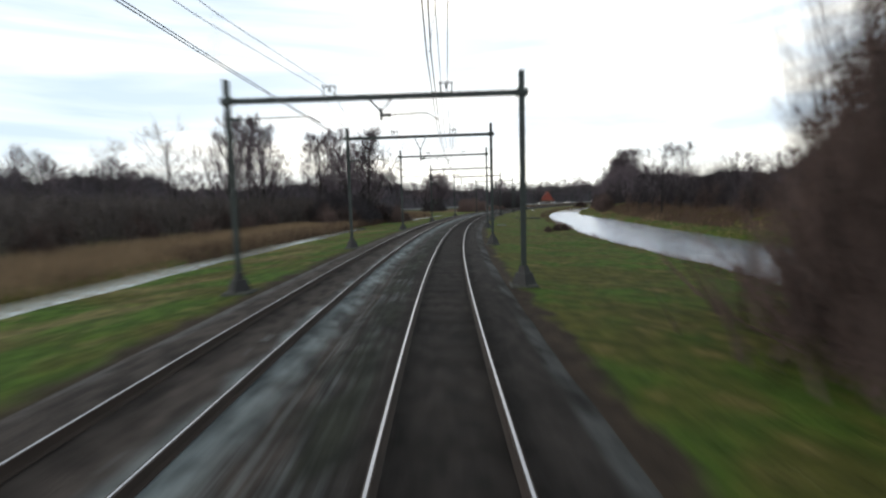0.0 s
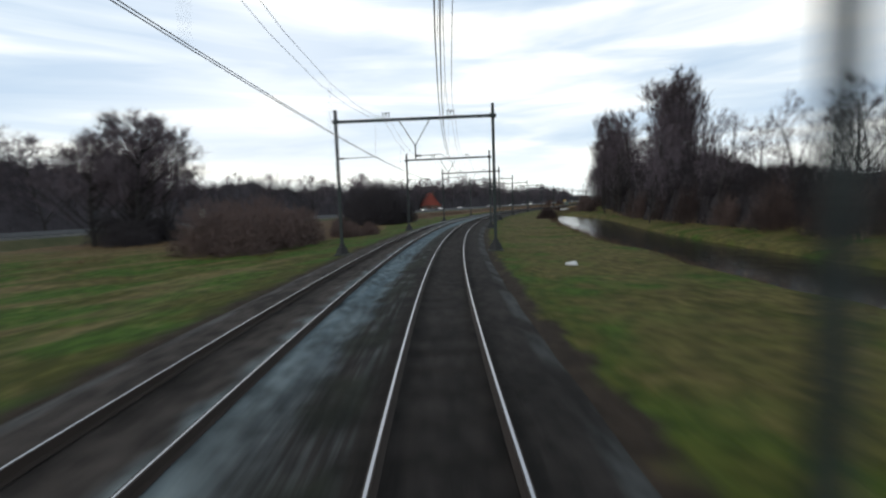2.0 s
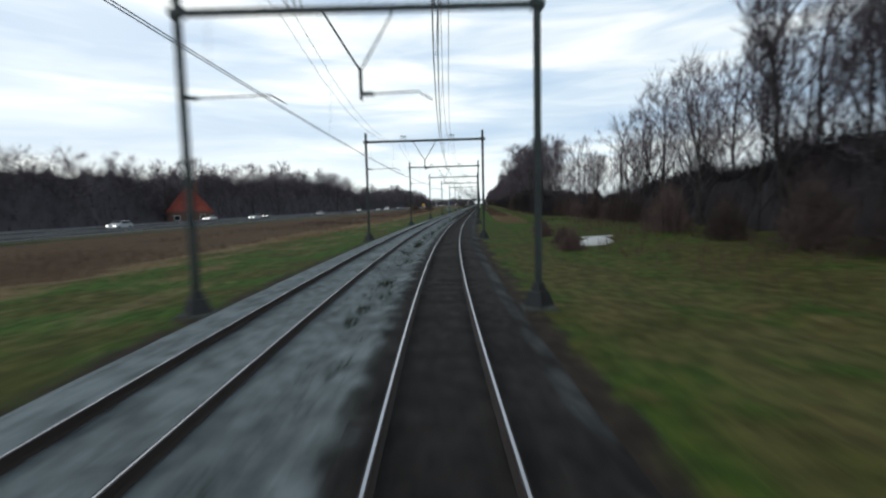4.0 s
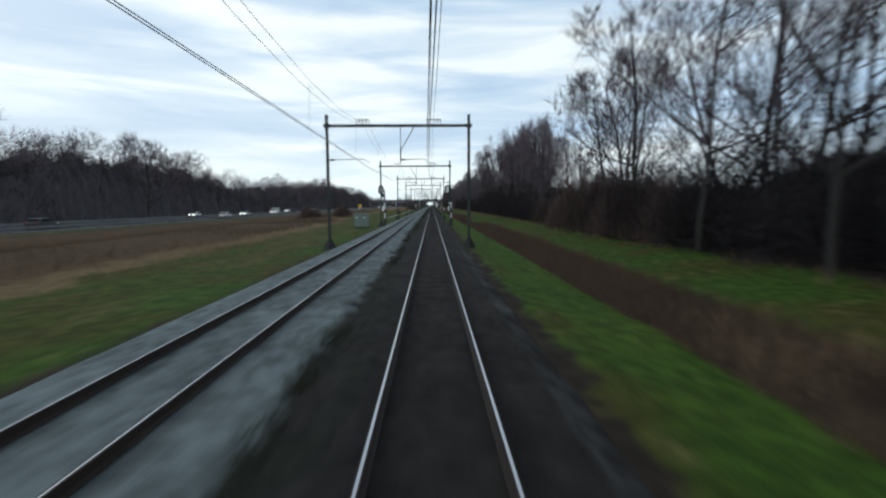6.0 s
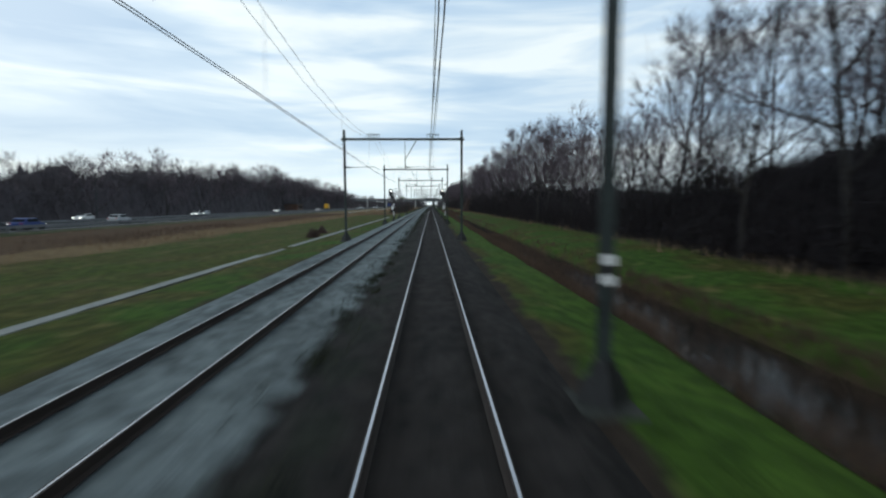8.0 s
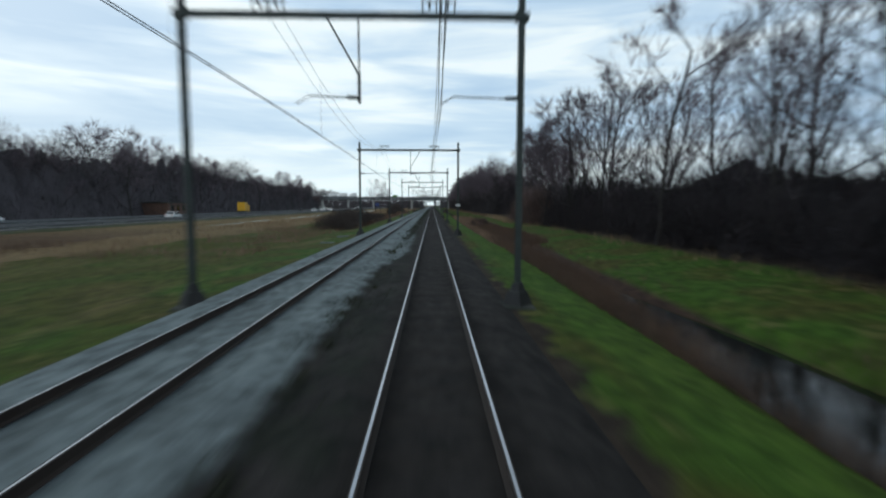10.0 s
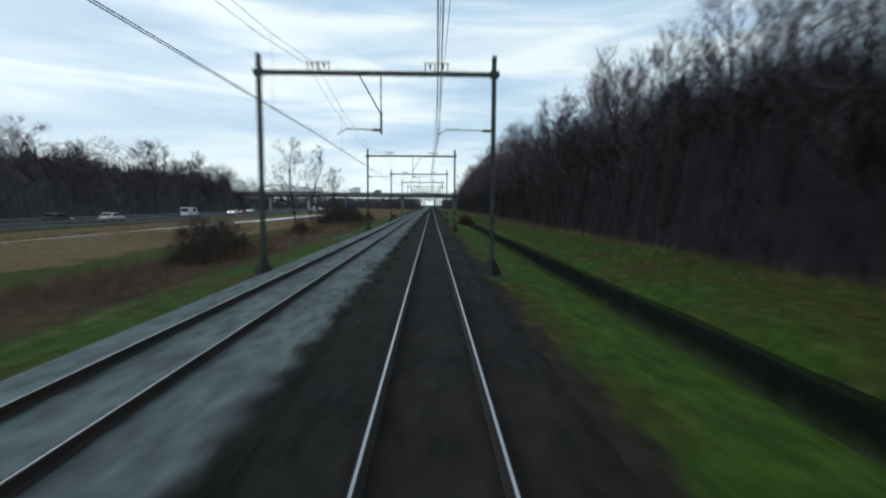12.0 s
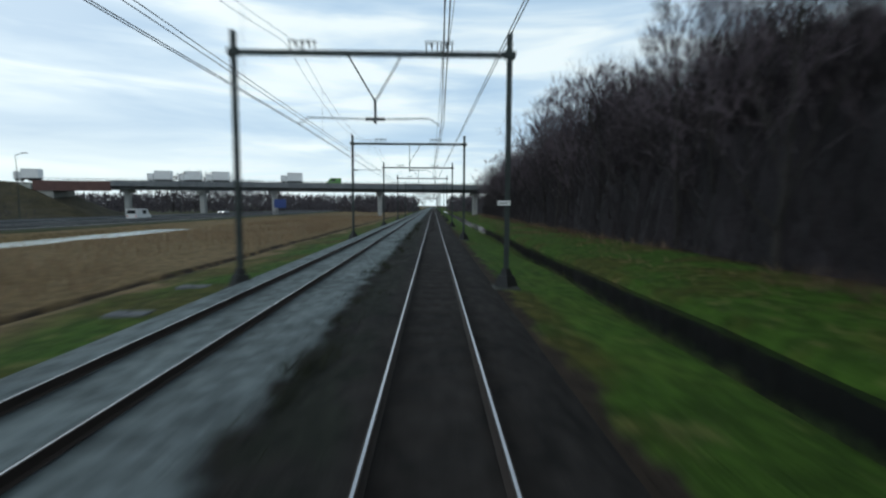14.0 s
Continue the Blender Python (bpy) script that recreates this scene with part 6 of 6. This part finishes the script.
# ---- flyover ----
def flyover():
    f = thing("flyover_bridge", "grey concrete road bridge crossing the railway and the motorway", "bridge")
    top, low = 9.0, 7.6
    part("deck", boxes((-112, -5.5, low + 0.25, 62, 5.5, top), bevel=0.05), M_DECK, f)
    for yy in (-3.6, -1.2, 1.2, 3.6):
        part("girder", boxes((-108, yy - 0.45, low - 0.75, 58, yy + 0.45, low + 0.25)), M_DECK, f)
    part("edge_beam", boxes((-94, -5.75, low + 0.1, 62, -5.5, top + 0.25), bevel=0.03), M_DECK, f, "grey fascia of the deck")
    part("edge_beam", boxes((-113.8, -5.8, low - 1.3, -94, -5.5, top + 0.1), bevel=0.03), M_RUST, f, "red-brown fascia of the deck")
    for yy in (-5.4, 5.4):
        part("parapet_rail", boxes((-112, yy - 0.04, top + 0.75, 62, yy + 0.04, top + 0.85), (-112, yy - 0.03, top + 0.4, 62, yy + 0.03, top + 0.46)), M_GUARD, f)
    post = part("parapet_post", boxes((-0.04, -5.44, top, 0.04, -5.36, top + 0.8)), M_GUARD, f)
    post.location.x = -110
    for k in range(1, 70):
        p = new("parapet_post", post.data)
        p.parent = f
        p.location.x = -110 + 2.5 * k
    for x in (14, -17.5, -50, -71, -92):
        pier = part("pier", boxes((x - 0.7, -1.1, -1.7, x + 0.7, 1.1, low - 1.7), bevel=0.2), M_PIER, f, "pale concrete pier")
        part("pier_cap", boxes((x - 1.2, -2.6, low - 1.7, x + 1.2, 2.6, low - 0.78), bevel=0.1), M_PIER, pier)
    part("abutment", boxes((-114, -5.4, -1.7, -109, 5.4, low + 0.2)), M_CONCRETE, f)
    part("wing_wall", boxes((-130, -6.2, 3.2, -114, -5.6, low + 0.6), bevel=0.05), M_PALE, f, "pale concrete wing wall")
    part("abutment", boxes((60, -5.4, -1.7, 64, 5.4, low + 0.2)), M_CONCRETE, f)
    f.matrix_basis = sized(pose(0, 648, 0, 0, 0, 8.3))
    lw = lorry(P_WHITE, "white box lorry crossing the bridge", 6.5)
    spots = [(-83.5, 1.5), (-75, 1.5), (-67, 1.5), (-45, 1.5), (-119, 1.5)]
    for i, (x, yy) in enumerate(spots):
        m = pose(0, 648, 0, 0, 0, 8.3) @ pose(x * SIZE, yy * SIZE, top * SIZE, 0, 0, 90)
        if i:
            copy_thing(lw, m)
        else:
            lw.matrix_basis = sized(m)
    gl = vehicle("van", paint("green_van_paint", (0.10, 0.26, 0.05)), "green van crossing the bridge", 4.6, 1.9, 2.2, True)
    gl.matrix_basis = sized(pose(0, 648, 0, 0, 0, 8.3) @ pose(-32 * SIZE, 1.5 * SIZE, top * SIZE, 0, 0, 90))
    # road embankments at both ends
    for x0, x1, name in ((-240, -96, "road_embankment"), (58, 200, "road_embankment")):
        bm = bmesh.new()
        rows = []
        for x in np.linspace(x0, x1, 24):
            end = min(1.0, (abs(x - (x1 if x0 < 0 else x0)) + 0.5) / 21)
            rows.append([bm.verts.new((x * SIZE, 648 + 0.0875 * x + q * SIZE, (-1.78 + (top + 1.7) * end * hh) * SIZE)) for q, hh in ((-24, 0), (-14, 0.45), (-6.5, 1), (6.5, 1), (14, 0.45), (24, 0))])
        for a, b in zip(rows[:-1], rows[1:]):
            for i in range(5):
                bm.faces.new((a[i], b[i], b[i + 1], a[i + 1]))
        me = bpy.data.meshes.new(name)
        bm.to_mesh(me)
        bm.free()
        me.materials.append(M_BANK)
        tagged(new(name, me), "grassy bank carrying the road up to the bridge", "embankment", kind="structure")


flyover()


# ---- buildings ----
def red_house():
    h = thing("house", "house with a steep red tiled roof beyond the motorway", "house")
    part("wall", boxes((-5.2, -4, 0, 5.2, 4, 3.2)), M_BRICK, h)
    bm = bmesh.new()
    for sx in (-1, 1):
        vs = [bm.verts.new(c) for c in ((sx * 5.8, -4.5, 2.8), (0, -4.5, 10.2), (0, 4.5, 10.2), (sx * 5.8, 4.5, 2.8), (sx * 5.4, -4.5, 2.7), (0, -4.5, 9.8), (0, 4.5, 9.8), (sx * 5.4, 4.5, 2.7))]
        for f in ((0, 1, 2, 3), (7, 6, 5, 4), (0, 4, 5, 1), (1, 5, 6, 2), (2, 6, 7, 3), (3, 7, 4, 0)):
            bm.faces.new([vs[i] for i in f])
    bmesh.ops.recalc_face_normals(bm, faces=bm.faces)
    part("roof", bm, M_TILE, h)
    for yy in (-3.9, 3.9):
        bm = bmesh.new()
        for dy in (-0.08, 0.08):
            bm.faces.new([bm.verts.new(c) for c in ((-5.0, yy + dy, 3.2), (5.0, yy + dy, 3.2), (0, yy + dy, 9.6))])
        part("gable", bm, M_TILE, h, "red tile-hung gable")
    for x in (-3, 0, 3):
        win = part("window", boxes((x - 0.7, -4.06, 0.9, x + 0.7, -3.98, 2.3), bevel=0.02), M_WHITE, h)
        part("pane", boxes((x - 0.58, -4.09, 1.0, x + 0.58, -4.065, 2.2)), M_GLASS, win)
    part("chimney", boxes((1.6, -0.5, 7.5, 2.4, 0.5, 11.0)), M_BRICK, h)
    h.matrix_basis = sized(pose(-75 * SIZE, 233, -1.0 * SIZE, 0, 0, 35))
    b = thing("brick_building", "low brown brick building behind the motorway", "building")
    part("wall", boxes((-4, -5, 0, 4, 5, 4.2)), M_BRICK, b)
    part("roof", boxes((-4.4, -5.4, 4.2, 4.4, 5.4, 4.5), bevel=0.04), M_DARKCONC, b)
    for yy in (-3, 0, 3):
        win = part("window", boxes((3.98, yy - 0.8, 2.0, 4.05, yy + 0.8, 3.6), bevel=0.01), M_DARKCONC, b)
        part("pane", boxes((4.055, yy - 0.68, 2.1, 4.08, yy + 0.68, 3.5)), M_GLASS, win)
    b.matrix_basis = sized(pose(-76 * SIZE, 478, -1.2 * SIZE))


red_house()


# ---- line-side equipment ----
def at_line(s, q, z=0.0):
    x, y_, _ = place(s, q)
    return Matrix.Translation((x, y_, z * SIZE)) @ Matrix.Rotation(float(heading(s)), 4, "Z")


def oval(bm, cx, cz, w, h, y0, y1, n=20):
    """A plate with half-round ends, w wide and h high."""
    r = w / 2
    pts = []
    for k in range(n):
        a = 2 * math.pi * (k + 0.5) / n
        pts.append((cx + r * math.cos(a), cz + r * math.sin(a) + (h / 2 - r) * (1 if math.sin(a) > 0 else -1)))
    f0 = [bm.verts.new((x, y0, z)) for x, z in pts]
    f1 = [bm.verts.new((x, y1, z)) for x, z in pts]
    bm.faces.new(f0)
    bm.faces.new(f1[::-1])
    for k in range(n):
        bm.faces.new((f0[k], f1[k], f1[(k + 1) % n], f0[(k + 1) % n]))
    bmesh.ops.recalc_face_normals(bm, faces=bm.faces)
    return bm


def signal(lit, label, side=1):
    s = thing("railway_signal", label, "signal", "railway signals")
    z = -0.5
    for h0, h1, m, text in ((z, 0.55, M_BLACK, ""), (0.55, 1.35, M_WHITE, "white band"), (1.35, 2.3, M_BLACK, ""), (2.3, 2.9, M_WHITE, "white band"), (2.9, 4.9, M_BLACK, "")):
        part("post_band", rods(((0.03, 0, h0), (0.03, 0, h1), 0.085), sides=10), m, s, text)
    part("foot", boxes((-0.26, -0.26, -0.7, 0.26, 0.26, -0.1), bevel=0.06), M_BLACK, s)
    board = part("target_board", oval(bmesh.new(), -0.50 * side, 4.88, 0.80, 1.36, -0.05, 0.05), M_BLACK, s)
    part("hood_box", boxes((-0.52, -0.14, 3.78, 0.1, 0.14, 4.3), bevel=0.04), M_BLACK, s)
    if lit:
        part("lens", rods(((-0.50 * side, -0.14, 5.2), (-0.50 * side, -0.05, 5.2), 0.12), sides=14), M_LAMP, board, "lit white lens")
        for zz in (4.88, 4.58):
            part("lens", rods(((-0.50 * side, -0.14, zz), (-0.50 * side, -0.05, zz), 0.11), sides=14), M_GLASS, board)
    else:
        part("panel", boxes((-0.50 * side - 0.17, -0.08, 4.42, -0.50 * side + 0.17, -0.052, 5.34), bevel=0.006), M_WHITE, board, "tall white panel")
    part("ladder", rods(((0.2 * side, 0.1, -0.4), (0.2 * side, 0.1, 2.0), 0.05)), M_BLACK, s)
    part("relay_box", boxes((-0.42, -0.25, 1.7, -0.02, -0.115, 2.4), (-0.02, -0.25, 2.06, 0.10, -0.115, 2.4), bevel=0.015), M_WHITE, s, "white equipment box")
    return s


sig = signal(False, "black and white banded railway signal with an oval board")
sig.matrix_basis = sized(at_line(280.4, 2.85))
copy_thing(sig, at_line(281.0, -7.2))
lit = signal(True, "railway signal with an oval black board showing a light")
lit.matrix_basis = sized(at_line(371, 2.65))
copy_thing(lit, at_line(371, -7.1))
copy_thing(lit, at_line(760, 2.7))
copy_thing(lit, at_line(760, -7.2))


def cabinet():
    c = thing("relay_cabinet", "grey-green steel relay cabinet on a concrete plinth", "cabinet")
    part("plinth", boxes((-1.05, -0.45, -0.75, 1.05, 0.45, -0.42), bevel=0.02), M_DARKCONC, c)
    part("body", boxes((-1.0, -0.4, -0.42, 1.0, 0.4, 1.4), bevel=0.02), M_CABINET, c)
    part("lid", boxes((-1.08, -0.48, 1.4, 1.08, 0.48, 1.49), bevel=0.02), M_CABINET, c)
    for x in (-0.5, 0.5):
        d = part("door", boxes((x - 0.46, -0.425, -0.35, x + 0.46, -0.402, 1.33), bevel=0.008), M_CABINET, c)
        part("handle", boxes((x + 0.32, -0.46, 0.35, x + 0.36, -0.43, 0.55)), M_DARKSTEEL, d, "dark handle")
        part("plate", boxes((x - 0.2, -0.432, 0.75, x + 0.05, -0.427, 0.88)), M_WHITE, d, "small white plate")
    c.matrix_basis = sized(at_line(277.6, -9.9))


cabinet()


def mast_signs():
    """Plates and banded sleeves on the masts."""
    for i, z in ((16, 2.8), (23, 2.6), (30, 2.7)):
        t = thing("mast_plate", "small white plate fixed to a mast", "plate", "mast plates")
        part("board", boxes((-0.24, -0.15, z - 0.09, 0.24, -0.13, z + 0.09), bevel=0.005), M_WHITE, t)
        part("bar", boxes((-0.15, -0.158, z - 0.015, 0.13, -0.152, z + 0.02)), M_GUARD, t, "grey printed bar")
        t.matrix_basis = sized(at_line(PORTAL_S[i], 2.58))
    for i in (17, 18):
        t = thing("mast_marker", "black and white banded marker sleeve on a mast", "marker", "mast markers")
        for k, m in enumerate((M_WHITE, M_BLACK, M_WHITE)):
            part("band", boxes((-0.115, -0.13, 1.40 + 0.15 * k, 0.115, -0.105, 1.55 + 0.15 * k)), m, t)
        t.matrix_basis = sized(at_line(PORTAL_S[i], 2.58))
    t = thing("switch_box", "dark equipment box hung on a mast", "box")
    part("casing", boxes((-0.17, -0.34, 1.4, 0.17, -0.1, 3.1), bevel=0.03), M_DARKSTEEL, t)
    for z in (1.6, 2.8):
        part("bracket", boxes((-0.3, -0.12, z, 0.3, -0.09, z + 0.1)), M_DARKSTEEL, t)
    t.matrix_basis = sized(at_line(PORTAL_S[29], -7.2))


mast_signs()


def cable_trough():
    c = thing("cable_trough", "pale concrete cable trough with lids in the grass verge", "cable trough")
    ss = s_steps(310, 392)
    v, _, _ = swept([(-0.2, -0.35), (-0.2, 0.0), (0.2, 0.0), (0.2, -0.35)], ss, -11, -0.66, tilt=False)
    mesh_object("trough", v, strip_faces(len(ss), 4), M_CONCRETE, c)
    base = None
    for k in (i for i in range(82) if not 23 < i < 28 and i % 19 != 7):
        if base is None:
            base = boxes((-0.25, -0.82, 0, 0.25, 0.82, 0.05), bevel=0.012)
            lid = part("lid", base, M_PALE, c)
            data = lid.data
        else:
            lid = new("lid", data)
            lid.parent = c
        lid.matrix_basis = sized(at_line(310.5 + k, -11 + 0.015 * math.sin(k * 2.1), -0.655) @ Matrix.Rotation(0.02 * math.sin(k * 1.7), 4, "Z"))


cable_trough()


def slabs():
    first = None
    for s, q in ((500, -8.7), (503.3, -8.6), (559.5, -8.7), (562.4, -9.2), (418, -8.7), (423, -8.9), (38, 4.5), (541.3, 4.2)):
        m = at_line(s, q, land_z(s, q) + 0.02) @ Matrix.Rotation(0.1 * math.sin(s), 4, "Z")
        if first:
            copy_thing(first, m)
        else:
            first = thing("concrete_slab", "grey concrete slab lying in the grass", "slab", "concrete slabs")
            part("slab_top", boxes((-0.55, -0.3, -0.12, 0.55, 0.3, 0.07), bevel=0.03), M_DECK, first)
            part("lifting_eye", boxes((-0.08, -0.03, 0.07, 0.08, 0.03, 0.09)), M_DARKSTEEL, first)
            first.matrix_basis = sized(m)


slabs()


def culvert():
    c = thing("culvert_headwall", "dark concrete culvert head with pale handrails by the canal", "culvert")
    part("headwall", boxes((0, -0.25, -0.9, 4.6, 0.25, 0.0), bevel=0.04), M_DARKCONC, c)
    part("coping", boxes((-0.1, -0.32, 0.0, 4.7, 0.32, 0.1), bevel=0.03), M_DARKCONC, c)
    for x, y0 in ((-0.9, -0.4), (0.6, 0.9)):
        rail = part("handrail", rods(((x, y0, 0.55), (x - 0.05, y0 + 1.9, 0.55), 0.04), sides=8), M_PALE, c, "pale painted handrail")
        for k in (0.05, 0.95):
            part("rail_post", rods(((x - 0.05 * k, y0 + 1.9 * k, -0.3), (x - 0.05 * k, y0 + 1.9 * k, 0.55), 0.035)), M_DARKSTEEL, rail)
    c.matrix_basis = sized(at_line(52.8, 6.3, -0.55))
    p = thing("red_post", "red marker post in the meadow", "post")
    part("shaft", rods(((0, 0, -0.3), (0, 0, 1.5), 0.12, 0.11), sides=8), M_RED, p)
    part("cap", rods(((0, 0, 1.5), (0, 0, 1.6), 0.12, 0.04), sides=8), M_RED, p)
    p.matrix_basis = sized(at_line(471, 24.5, -0.35))
    b = thing("rowing_boat", "small white boat lying upside down on the bank", "boat")
    bm = bmesh.new()
    bmesh.ops.create_uvsphere(bm, u_segments=16, v_segments=8, radius=1)
    for v in bm.verts:
        v.co = Vector((v.co.x * 1.7 * (1 - 0.15 * v.co.z), v.co.y * 0.65, max(v.co.z, 0) * 0.62))
    part("hull", bm, M_WHITE, b)
    part("keel", boxes((-1.4, -0.03, 0.55, 1.4, 0.03, 0.66), bevel=0.01), M_WHITE, b)
    b.matrix_basis = sized(at_line(180, 11.2, land_z(180, 11.2)) @ Matrix.Rotation(0.4, 4, "Z"))
    l = thing("plastic_bag", "crumpled white plastic bag lying in the grass", "litter")
    bm = bmesh.new()
    bmesh.ops.create_icosphere(bm, subdivisions=2, radius=0.24)
    for v in bm.verts:
        k = 1 + 0.5 * noise.noise(v.co * 7)
        v.co = Vector((v.co.x * k * 1.3, v.co.y * k, max(v.co.z, -0.3) * k * 0.55))
    part("sheet", bm, M_WHITE, l)
    l.matrix_basis = sized(at_line(93, 6.0, land_z(93, 6.0) + 0.05))


culvert()


def anchor_wires():
    w = thing("anchor_wires", "overlap wires drawn off to the masts", "overhead wires")
    for a, b in (((544.1, 2.5, 7.2), (600, 0.05, 5.62)), ((544.1, -7.0, 7.2), (600, -4.95, 5.62))):
        s = np.linspace(a[0], b[0], 12)
        u = (s - a[0]) / (b[0] - a[0])
        for dz in (0.0, 0.16):
            v, f = wire_mesh(place(s, a[1] + (b[1] - a[1]) * u, a[2] + dz + (b[2] - a[2]) * u), 0.014)
            mesh_object("wire", v, f, M_WIRE, w)


anchor_wires()


# ---- sleepers ----
def sleepers():
    bm = boxes((-1.25, -0.125, -0.2, 1.25, 0.125, 0.0), bevel=0.02)
    me = bpy.data.meshes.new("sleeper")
    bm.to_mesh(me)
    bm.free()
    me.materials.append(M_SLEEPER)
    for k in range(300):
        s = 2.0 + 0.6 * k
        o = new("sleeper", me)
        o.parent = TRACKS[0]
        o.matrix_basis = sized(at_line(s, 0, -0.203) @ Matrix.Rotation(math.atan(float(cant(s))), 4, "Y"))
    box_v = np.array([v.co[:] for v in me.vertices])
    box_f = [tuple(p.vertices) for p in me.polygons]
    for tr, ss, far in ((TRACKS[0], np.arange(182.0, 700, 0.6), False), (TRACKS[1], np.arange(2.0, 700, 0.6), True)):
        V, F = [], []
        for k, s in enumerate(ss):
            q0 = far_track(s) if far else 0.0
            V.append(place(s + box_v[:, 1] * SIZE, q0 + box_v[:, 0], box_v[:, 2] - (0.225 if far else 0.203) - box_v[:, 0] * cant(s)))
            F += [tuple(i + k * len(box_v) for i in f) for f in box_f]
        tagged(mesh_object("sleepers", np.concatenate(V), F, M_DUSTY if far else M_SLEEPER, tr), "grimy sleepers bedded in the ballast", kind="stuff")


sleepers()
